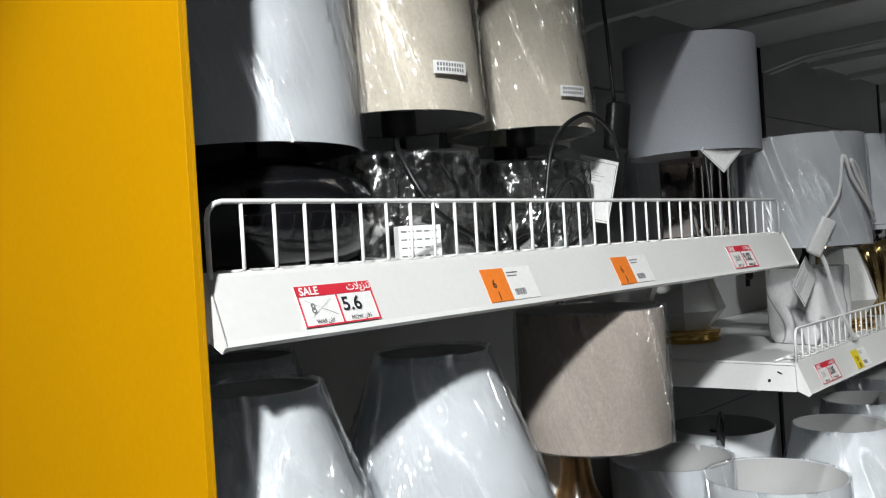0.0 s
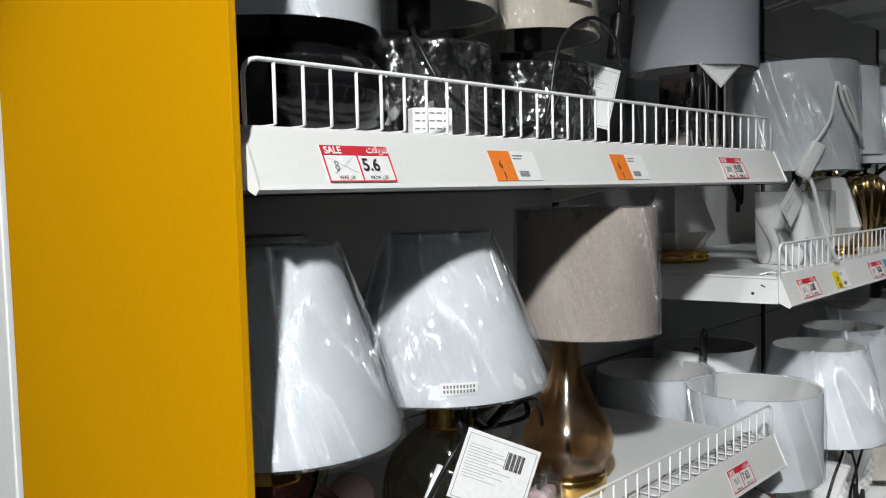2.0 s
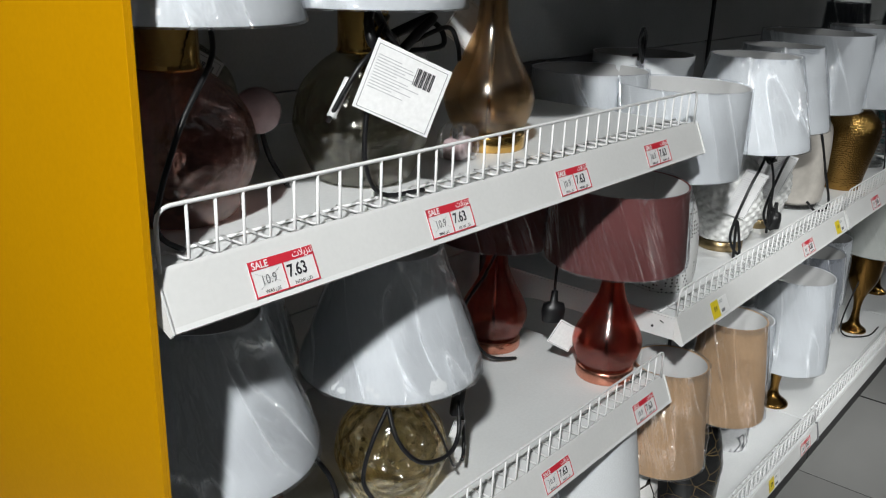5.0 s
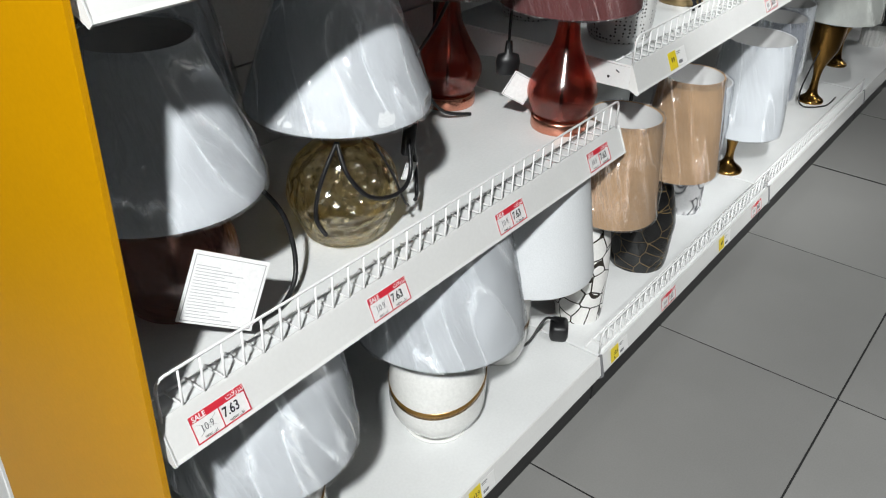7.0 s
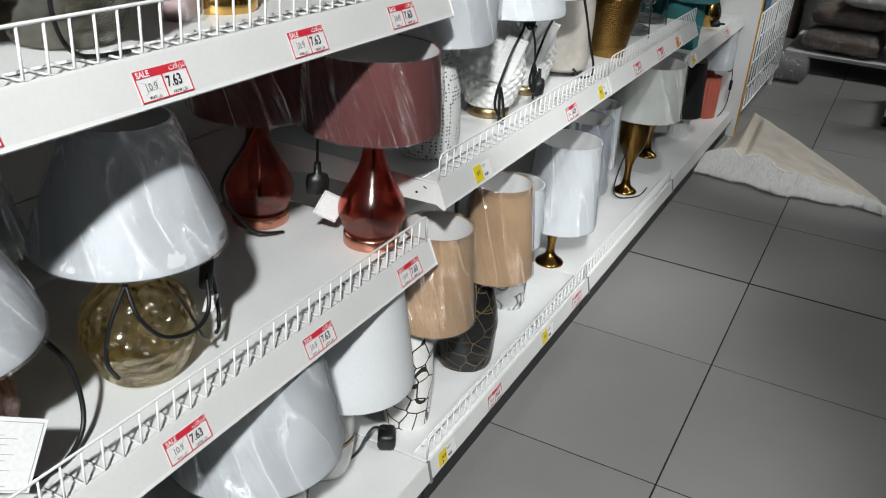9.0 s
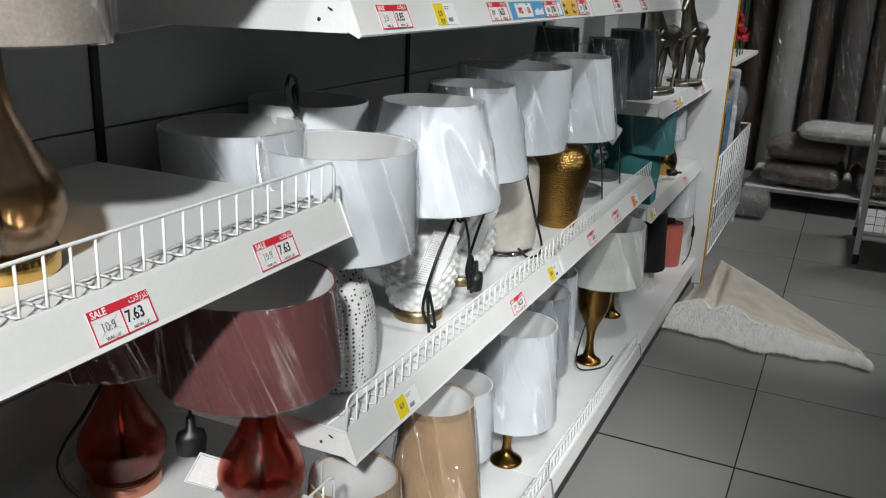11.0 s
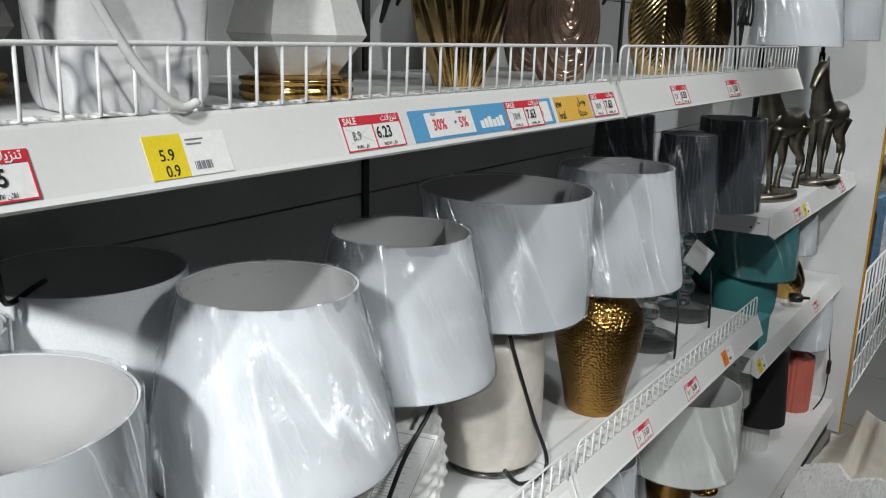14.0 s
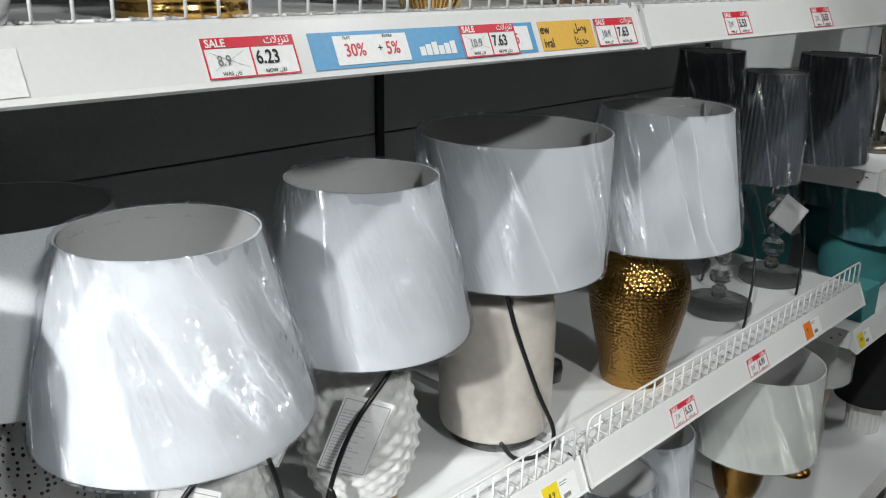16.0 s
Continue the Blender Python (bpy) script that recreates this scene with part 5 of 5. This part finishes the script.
# ------------------------------------------------------------- price tickets
AR_SALE = "\ufe95\ufefc\ufef3\ufeb0\ufee8\ufe97"
AR_WAS = "\ufee5\ufe8e\ufedb"
AR_NOW = "\ufee5\ufef5\ufe8d"


def on_rail(name, x, z, label, base=False):
    t = thing(name, (x, -0.0015, z - 0.011), label, "price ticket", "tickets on the price rails")
    t.matrix_world = pose(x, -0.0525, z - 0.003, -11, 0, 0) if base else pose(x, -0.0022, z - 0.0105, -24, 0, 0)
    return t


def sale_ticket(x, z, was, now, base=False, w=0.076, h=0.034):
    t = on_rail("sale_ticket", x, z, "red and white sale price ticket in a shelf rail", base)
    part("card", plate(w, h, 0, -h, 0, 0.0005), CARD, t, smooth=False)
    bm = plate(w, 0.0088, 0, -0.0088, -0.0006, 0.0005)
    b = 0.0013
    plate(w, b, 0, -h, -0.0006, 0.0005, bm)
    plate(b, h, 0, -h, -0.00062, 0.0005, bm)
    plate(b, h, w - b, -h, -0.00062, 0.0005, bm)
    plate(b, h - 0.0088, w * 0.49, -h, -0.0006, 0.0005, bm)
    part("red_frame", bm, RED, t, "red printed frame", smooth=False)
    lettering("sale_word", "SALE", 0.0092, 0.003, -0.0077, -0.0009, CARD, t, 0.95, 0.0002)
    lettering("arabic_word", AR_SALE, 0.0092, w * 0.66, -0.0066, -0.0009, CARD, t, 0.95, 0.0001)
    lettering("old_price", was, 0.0125, w * 0.12, -0.0232, -0.0009, GREYINK, t, 0.85)
    lettering("new_price", now, 0.0165, w * 0.53, -0.0235, -0.0009, INK, t, 0.82 if len(now) > 3 else 1.0, 0.00025)
    bm = tube([(0.005, -0.0009, -0.0118), (w * 0.45, -0.0009, -0.0262)], 0.00012, 4, 1)
    tube([(0.007, -0.0009, -0.0265), (w * 0.42, -0.0009, -0.0115)], 0.00012, 4, 1, bm)
    part("cross_out", bm, GREYINK, t)
    lettering("was_word", "WAS " + AR_WAS, 0.0046, w * 0.14, -0.0315, -0.0009, INK, t)
    lettering("now_word", "NOW " + AR_NOW, 0.0046, w * 0.6, -0.0315, -0.0009, INK, t)
    return t


def plain_ticket(x, z, material, colour, price, low="", base=False, w=0.034, note=True, h=0.034):
    t = on_rail("price_ticket", x, z, colour + " price ticket beside a white barcode label", base)
    part("card", plate(w, h, 0, -h, 0, 0.0005), material, t, smooth=False)
    lettering("price", price, 0.0125, w * 0.3, -0.02, -0.0004, INK, t, 0.9, 0.0001)
    if low:
        lettering("second_price", low, 0.0125, w * 0.36, -0.0325, -0.0004, INK, t, 0.85, 0.0001)
    if note:
        lab = part("barcode_label", plate(0.042, h, w, -h, 0, 0.0005), CARD, t, smooth=False)
        bm = bmesh.new()
        for k in range(2):
            plate(0.017 - 0.003 * k, 0.0012, w + 0.003, -0.006 - 0.0035 * k, -0.0005, 0.0004, bm)
        for k in range(11):
            plate(0.0005 + 0.0004 * (k % 3), 0.0065, w + 0.006 + 0.0015 * k, -0.0295, -0.0005, 0.0004, bm)
        part("print", bm, GREYINK, lab, smooth=False)
    return t


sale_ticket(-0.01, S1, "8", "5.6")
plain_ticket(0.207, S1, ORANGE, "orange", "6", "1")
plain_ticket(0.436, S1, ORANGE, "orange", "6", "1")
sale_ticket(0.733, S1, "10.9", "9.02")
for x in (0.006, 0.248, 0.509, 0.755):
    sale_ticket(x, S2, "10.9", "7.63")
for x in (-0.05, 0.24, 0.536, 0.822):
    sale_ticket(x, S3, "10.9", "7.63")
sale_ticket(1.034, B1, "5.5", "3.85", w=0.088)
plain_ticket(1.209, B1, TICKYEL, "yellow", "5.9", "0.9")
sale_ticket(1.423, B1, "8.9", "6.23", w=0.088)
promo = on_rail("promotion_strip", 1.527, B1, "blue promotion strip with a white discount card")
part("strip", plate(0.305, 0.034, 0, -0.034, 0, 0.0005), BLUE, promo, smooth=False)
cardp = part("discount_card", plate(0.088, 0.027, 0.026, -0.031, -0.0006, 0.0005), CARD, promo, smooth=False)
lettering("discount", "30%", 0.017, 0.036, -0.0235, -0.0011, RED, cardp, 0.85, 0.0002)
lettering("plus_sign", "+", 0.011, 0.075, -0.021, -0.0011, INK, cardp)
lettering("extra_discount", "5%", 0.017, 0.085, -0.0235, -0.0011, RED, cardp, 0.85, 0.0002)
lettering("flat_word", "FLAT", 0.004, 0.037, -0.0075, -0.0011, INK, cardp)
lettering("extra_word", "EXTRA", 0.004, 0.084, -0.0075, -0.0011, INK, cardp)
bm = bmesh.new()
for k in range(6):
    plate(0.007, 0.009 + 0.002 * (k % 3), 0.128 + 0.0085 * k, -0.028, -0.0006, 0.0005, bm)
part("logo_shape", bm, CARD, promo, "white logo shape", smooth=False)
part("second_card", plate(0.03, 0.027, 0.266, -0.031, -0.0006, 0.0005), CARD, promo, smooth=False)
lettering("second_discount", "5", 0.017, 0.27, -0.0235, -0.0011, RED, promo, 0.85)
sale_ticket(1.715, B1, "10.9", "7.63", w=0.084).location.y -= 0.0012
newt = on_rail("new_arrival_ticket", 1.842, B1, "amber new arrival ticket in a shelf rail")
part("card", plate(0.1, 0.034, 0, -0.034, 0, 0.0005), AMBERCARD, newt, smooth=False)
lettering("new_word", "ew", 0.0155, 0.001, -0.0145, -0.0006, INK, newt, 0.9, 0.0001)
lettering("arrival_word", "ival", 0.0155, 0.003, -0.0305, -0.0006, INK, newt, 0.9, 0.0001)
lettering("arabic_first", "\ufede\ufebb\ufeed", 0.0135, 0.062, -0.0135, -0.0006, INK, newt, 0.9, 0.0001)
lettering("arabic_second", "\ufe8e\ufe9c\ufef3\ufeaa\ufea3", 0.0135, 0.06, -0.0295, -0.0006, INK, newt, 0.9, 0.0001)
sale_ticket(1.946, B1, "10.9", "7.63", w=0.082).location.y -= 0.0012
sale_ticket(2.265, B1, "7.9", "5.53")
sale_ticket(2.566, B1, "7.9", "5.53")
plain_ticket(1.115, B2, TICKYEL, "yellow", "8.9")
sale_ticket(1.645, B2, "8.9", "6.23")
plain_ticket(1.9, B2, TICKYEL, "yellow", "8.9")
sale_ticket(2.236, B2, "7.9", "5.53")
sale_ticket(2.506, B2, "9.9", "6.93")
plain_ticket(2.755, B2, ORANGE, "orange", "9", note=True)
plain_ticket(0.434, BB, TICKYEL, "yellow", "13.9", "8.9", True)
plain_ticket(0.955, BB, TICKYEL, "yellow", "10.9", "9", True)
sale_ticket(1.205, BB, "10.9", "7.63", True)
plain_ticket(1.556, BB, TICKYEL, "yellow", "8.9", "", True)
sale_ticket(1.79, BB, "10.9", "7.63", True)
for x, z in ((3.3, H1), (3.9, H1), (3.75, H2)):
    sale_ticket(x, z, "9.9", "6.93")
plain_ticket(3.4, H1, TICKYEL, "yellow", "9.9")
plain_ticket(3.1, H2, TICKYEL, "yellow", "9.9")

# ------------------------------------------------------------- beyond the shelf run
rug = thing("sheepskin_rug", (3.5, -0.05, 0.0), "white sheepskin rug with its cream hide side folded over", "rug")


def rug_point(u, v):
    """u along the near edge from the shelf to the tip, v across; past 1 the back slope."""
    near = Vector((-0.02 + 0.025 * math.sin(9 * u) + 0.015 * math.sin(23 * u), 0.03 - 0.81 * u, 0.012))
    crest = 0.03 + 0.175 * min(u / 0.13, 1.0) ** 1.5 * (1 - max(u - 0.13, 0) / 0.87) ** 0.9
    ridge = Vector((0.5 - 0.46 * u ** 1.1, -0.03 - 0.75 * u ** 0.95, crest))
    if v <= 1:
        p = near.lerp(ridge, v)
        p.z = 0.012 + 0.03 * math.sin(math.pi * min(v * 1.6, 1)) * (1 - 0.5 * u) + (crest - 0.012) * v ** 2.2
        p.z -= 0.06 * math.exp(-((u - 0.22 + 0.06 * v) / 0.022) ** 2) * max(v - 0.35, 0) * 1.5
    else:
        p = ridge + Vector((0.14, 0.02, -crest)) * ((v - 1) / 0.3)
        p.z = crest * (1 - ((v - 1) / 0.3) ** 1.6)
    p.z = max(p.z + 0.006 * noise.noise(Vector((u * 12, v * 12, 1))) + (0.009 * noise.noise(Vector((u * 45, v * 16, 5))) if v < 0.46 else 0), 0.006)
    return p


bm = bmesh.new()
NU, NV = 120, 70
grid = [[bm.verts.new(rug_point(i / NU, 1.3 * j / NV)) for j in range(NV + 1)] for i in range(NU + 1)]
low = [[bm.verts.new(Vector((g.co.x, g.co.y, max(g.co.z - 0.018, 0.001)))) for g in row] for row in grid]
for i in range(NU):
    for j in range(NV):
        bm.faces.new((grid[i][j], grid[i + 1][j], grid[i + 1][j + 1], grid[i][j + 1]))
        bm.faces.new((low[i][j], low[i][j + 1], low[i + 1][j + 1], low[i + 1][j]))
hide = part("hide", bm, HIDE, rug, "cream suede hide")
hide.data.materials.append(FUR)
for f in hide.data.polygons:
    f.material_index = 1 if (f.index // 2) % NV < NV * (0.42 + 0.05 * math.sin(0.21 * (f.index // 2 // NV))) else 0
bm = bmesh.new()
rnd = random.Random(5)
for k in range(17000):
    u = rnd.random()
    v = rnd.random() ** 1.25 * (0.53 + 0.07 * math.sin(25 * u)) - 0.01
    if rnd.random() < 0.15:
        u, v = 0.92 + 0.08 * rnd.random(), rnd.random() * 0.75
    p = rug_point(u, max(v, 0.0))
    lean = noise.noise(Vector((u * 22, v * 9, 3)))
    d = Vector((-1.0, 0.9 * lean - 0.7 * (u > 0.9) + rnd.uniform(-0.35, 0.35), rnd.uniform(0.02, 0.32))).normalized() * rnd.uniform(0.02, 0.05)
    s = Vector((0.3 * rnd.uniform(-1, 1), 1, 0)).normalized() * 0.0026
    q = p + d
    q.z = max(q.z - 0.01, 0.004)
    m = p + d * 0.55 + Vector((0, 0, 0.007))
    v0, v1, v2, v3, v4 = (bm.verts.new(c) for c in (p - s, p + s, m + s * 0.8, m - s * 0.8, q))
    bm.faces.new((v0, v1, v2, v3))
    bm.faces.new((v3, v2, v4))
fur = part("fur", bm, FUR, rug, "long white fur", smooth=False)
tagged(fur, kind="stuff")


def wire_grid(parent, w, h, dx, dz, r, material, at, name="grid_panel", split=False):
    """A welded wire panel; split: every wire a piece of its own."""
    n, m = round(w / dx), round(h / dz)
    lines = [("upright_wire", (w * i / n, 0, 0), (w * i / n, 0, h), r) for i in range(n + 1)]
    lines += [("cross_wire", (0, 0, h * j / m), (w, 0, h * j / m), r * (1.6 if j in (0, m) else 1)) for j in range(m + 1)]
    if split:
        for kind, p, q, rr in lines:
            part(kind, tube([p, q], rr, 6, 1), material, parent).matrix_local = at
        return
    bm = bmesh.new()
    for kind, p, q, rr in lines:
        tube([p, q], rr, 5, 1, bm)
    o = part(name, bm, material, parent)
    o.matrix_local = at
    tagged(o, kind="stuff")


PACKS = [mat("packet_" + n, c, 0.3, vary=0.25, scale=25, fine=90, fine_vary=0.2) for n, c in (("white", (0.6, 0.61, 0.62)), ("blue", (0.1, 0.2, 0.32)), ("dark", (0.03, 0.03, 0.035)), ("brown", (0.16, 0.11, 0.08)), ("rose", (0.35, 0.16, 0.14)))]
bin_ = thing("wire_basket", (4.26, -0.08, 0.0), "white wire mesh display basket full of packets", "display basket")
wire_grid(bin_, 1.25, 0.5, 0.09, 0.125, 0.0035, WIRE, pose(0, 0, 0.12), split=True)
wire_grid(bin_, 0.4, 0.5, 0.09, 0.125, 0.0035, WIRE, pose(1.25, 0, 0.12, 0, 0, 90), "side_panel")
part("tray", box(0, 1.25, 0.004, 0.4, 0.1, 0.12, 0.002), WHITE, bin_, smooth=False)
for k in range(4):
    part("leg", box(0.02 + 1.19 * (k % 2), 0.045 + 1.19 * (k % 2), 0.01 + 0.36 * (k // 2), 0.035 + 0.36 * (k // 2), 0, 0.1, 0.002), WHITE, bin_, smooth=False)
rnd = random.Random(9)
for k in range(10):
    t = thing("packet", (4.32 + 0.125 * k, 0.05 + 0.05 * (k % 2), 0.121), "plastic wrapped household textile packet in a wire basket", "packet", "packets in the basket", rnd.uniform(-12, 12))
    hgt = rnd.uniform(0.5, 0.85)
    part("packet_body", box(-0.05, 0.05, -0.09, 0.09, 0, hgt, 0.018), PACKS[k % 3], t)
    part("label_card", plate(0.07, 0.12, -0.035, hgt * 0.45, -0.0925, 0.001), PAPER, t, smooth=False)
rack = thing("flower_stand", (4.25, -0.08, 0.0), "tall white display rack holding artificial flowers", "display rack")
part("back_board", box(0, 0.9, 0.36, 0.38, 0.9, 2.2, 0.002), PLASTER, rack, smooth=False)
part("shelf_board", box(0, 0.9, -0.02, 0.36, 1.06, 1.08, 0.002), WHITE, rack, smooth=False)
for x in (0.0, 0.88):
    part("post", box(x, x + 0.02, 0.361, 0.381, 0, 0.7, 0.001), WHITE, rack, smooth=False)
PINK = mat("pink_petal_cloth", (0.75, 0.24, 0.22), 0.7, vary=0.2, scale=30)
REDP = mat("red_petal_cloth", (0.45, 0.03, 0.04), 0.7, vary=0.25, scale=30)
LEAF = mat("green_leaf_cloth", (0.05, 0.1, 0.04), 0.7, vary=0.3, scale=30)


def flower(x, y, z, r, material, label, z0=1.08):
    f = thing("artificial_flower", (x, y, z0), label, "artificial flower", "flowers on the stand")
    part("stem", tube([(0, 0, 0), (0.01, 0, (z - z0) * 0.5), (0, 0, z - z0)], 0.003, 6), LEAF, f)
    bm = bmesh.new()
    rr = random.Random(int(x * 1000 + z * 77))
    for k in range(60):
        a, e = rr.uniform(0, 6.28), rr.uniform(-0.5, 1.4)
        d = Vector((math.cos(a) * math.cos(e), math.sin(a) * math.cos(e), math.sin(e)))
        s = d.orthogonal().normalized() * r * rr.uniform(0.18, 0.3)
        u = d.cross(s).normalized() * r * 0.15
        c = Vector((0, 0, z - z0))
        b0, m0, t0 = c + d * r * 0.2, c + d * r * 0.7, c + d * r
        v = [bm.verts.new(q) for q in (b0, m0 - s + u, t0 - s * 0.5, t0 + s * 0.5, m0 + s + u)]
        bm.faces.new(v)
    part("petals", bm, material, f, smooth=False)


flower(4.66, -0.06, 1.55, 0.1, PINK, "large pink artificial flower on a green stem")
flower(4.8, 0.0, 1.6, 0.09, PINK, "large pink artificial flower on a green stem")
for k in range(6):
    flower(4.55 + 0.07 * k, -0.06 + 0.04 * (k % 3), 1.18 + 0.07 * (k % 4), 0.05, (REDP, PINK)[k % 3 == 2], "red artificial flower on a green stem")

# wrapped bedding on a low platform, cloth rolls behind, rolling grid rack
plat = thing("display_platform", (6.0, -1.3, 0.0), "low white metal display platform on short legs", "platform")
part("top", box(0, 0.9, 0, 1.25, 0.11, 0.135, 0.003), WHITE, plat, smooth=False)
for k in range(4):
    part("leg", box(0.02 + 0.82 * (k % 2), 0.06 + 0.82 * (k % 2), 0.02 + 1.17 * (k // 2), 0.06 + 1.17 * (k // 2), 0, 0.11, 0.002), WHITE, plat, smooth=False)


def bundle(x, y, z, sx, sy, sz, material, label, seed):
    """Soft folded textile in a clear bag."""
    t = thing("bedding_pack", (x, y, z), label, "bedding pack", "wrapped bedding packs", random.Random(seed).uniform(-6, 6))
    for grow, m, n in ((0.0, material, "textile"), (0.012, BAG, "clear_bag")):
        bm = bmesh.new()
        bmesh.ops.create_cube(bm, size=1)
        bmesh.ops.subdivide_edges(bm, edges=bm.edges[:], cuts=9, use_grid_fill=True)
        for v in bm.verts:
            c = v.co * 2
            q = Vector((c.x * (1 - 0.12 * c.z ** 2 - 0.06 * c.y ** 2), c.y * (1 - 0.12 * c.z ** 2 - 0.06 * c.x ** 2), c.z * (1 - 0.25 * max(abs(c.x), abs(c.y)) ** 4)))
            nn = noise.noise(q * 2.3 + Vector((seed, 0, grow * 300)))
            v.co = Vector((q.x * (sx / 2 + grow), q.y * (sy / 2 + grow), sz / 2 + grow + q.z * (sz / 2 + grow * 0.9))) * (1 + 0.05 * nn)
            v.co.z = max(v.co.z - grow, 0.0)
        part(n, bm, m, t, "crinkled clear plastic bag" if grow else "")


BROWNCLOTH = mat("brown_plush_cloth", (0.2, 0.13, 0.09), 0.9, vary=0.2, scale=9)
GREYCLOTH = mat("grey_plush_cloth", (0.22, 0.2, 0.19), 0.9, vary=0.2, scale=9)
WHITECLOTH = mat("white_quilt_cloth", (0.6, 0.58, 0.55), 0.9, vary=0.1, scale=9)
bundle(6.35, -0.4, 0.135, 0.6, 0.5, 0.16, BROWNCLOTH, "brown plush bedding in a clear plastic bag", 1)
bundle(6.35, -0.98, 0.135, 0.6, 0.55, 0.16, BROWNCLOTH, "brown plush bedding in a clear plastic bag", 2)
bundle(6.38, -0.4, 0.3, 0.55, 0.48, 0.14, BROWNCLOTH, "brown plush bedding in a clear plastic bag", 3)
bundle(6.38, -0.98, 0.3, 0.55, 0.52, 0.14, BROWNCLOTH, "brown plush bedding in a clear plastic bag", 4)
bundle(6.35, -0.75, 0.45, 0.5, 0.85, 0.1, WHITECLOTH, "white folded quilt in a clear plastic bag", 5)
bundle(5.75, -0.1, 0.0, 0.3, 0.28, 0.16, GREYCLOTH, "grey plush bedding in a clear plastic bag", 6)
for k in range(3):
    bundle(5.85, 0.12 + 0.02 * k, 0.0 + 0.27 * k, 0.3, 0.3, 0.26, (BROWNCLOTH, PACKS[4], GREYCLOTH)[k], "patterned bedding in a clear plastic bag", 11 + k)
for k in range(9):
    r = 0.075 + 0.02 * (k % 3)
    t = thing("cloth_roll", (7.25 + 0.06 * (k % 2), 0.35 - 0.23 * k, 0), "upright rolled rug in plastic against the wall", "rolled rug", "rolled rugs", tilt=(0, 3 - (k % 3)))
    part("roll", lathe([(r * 0.9, 0), (r, 0.02), (r * 1.02, 0.8), (r * 0.98, 1.58), (r * 0.85, 1.6)], 28), (GREYCLOTH, BROWNCLOTH, WHITECLOTH, BROWNCLOTH)[k % 4], t)
    part("plastic_sleeve", wrap_shell(r + 0.004, r + 0.004, 0.02, 1.6, 40 + k, 0.01), WRAP, t, "clear plastic sleeve")
part_wall = finish("partition_wall", box(7.6, 7.7, -4.3, 3.6, 0, 5.59, 0), PLASTER, smooth=False)
tagged(part_wall, "plain grey painted partition wall", "wall", kind="structure")
rackt = thing("rolling_rack", (4.95, -0.77, 0.0), "white metal rolling rack with wire grid sides", "rolling rack")
BEIGEWIRE = mat("cream_coated_wire", (0.55, 0.48, 0.33), 0.4, vary=0.05)
for x, y in ((0, 0), (0.62, 0), (0, -0.5), (0.62, -0.5)):
    p = part("post", box(x - 0.014, x + 0.014, y - 0.014, y + 0.014, 0.06, 1.25, 0.003), WHITE, rackt, smooth=False)
    w = part("caster", lathe([(0.01, -0.012), (0.03, -0.011), (0.032, 0), (0.03, 0.011), (0.01, 0.012)], 20), BLACK, rackt)
    w.matrix_local = pose(x, y, 0.032, 90, 0, 20)
for z in (0.18, 0.62, 0.9):
    part("cross_bar", tube([(0, 0, z), (0, -0.5, z)], 0.011, 10, 1), WHITE, rackt)
    part("cross_bar", tube([(0, 0, z), (0.62, 0, z)], 0.009, 10, 1), WHITE, rackt)
wire_grid(rackt, 0.47, 0.43, 0.045, 0.045, 0.002, BEIGEWIRE, pose(0.0, -0.015, 0.19, 0, 0, -90))
wire_grid(rackt, 0.6, 0.43, 0.045, 0.045, 0.002, BEIGEWIRE, pose(0.01, -0.5, 0.19), "side_grid")
part("rack_tray", box(0.015, 0.605, -0.485, -0.015, 0.175, 0.188, 0.002), WHITE, rackt, smooth=False)

# ------------------------------------------------------------- floor tiles
tile_mesh = None
for i in range(-9, 9):
    for j in range(-6, 7):
        x, y = JOIN_X + 0.6 * i, JOIN_Y + 0.6 * j
        if x < -4.1 or x > 9.4 or y < -4.3 or y > 3.7:
            continue
        if tile_mesh is None:
            o = part("tile", box(0.0022, 0.5978, 0.0022, 0.5978, -0.01, 0, 0.0008), TILE, floor, smooth=False)
            tile_mesh = o.data
        else:
            o = new("tile", tile_mesh)
            o.parent = floor
        o.location = (x, y, 0)
        if i == 0:
            o.scale.x, o.location.x = 0.985, x + 0.0075
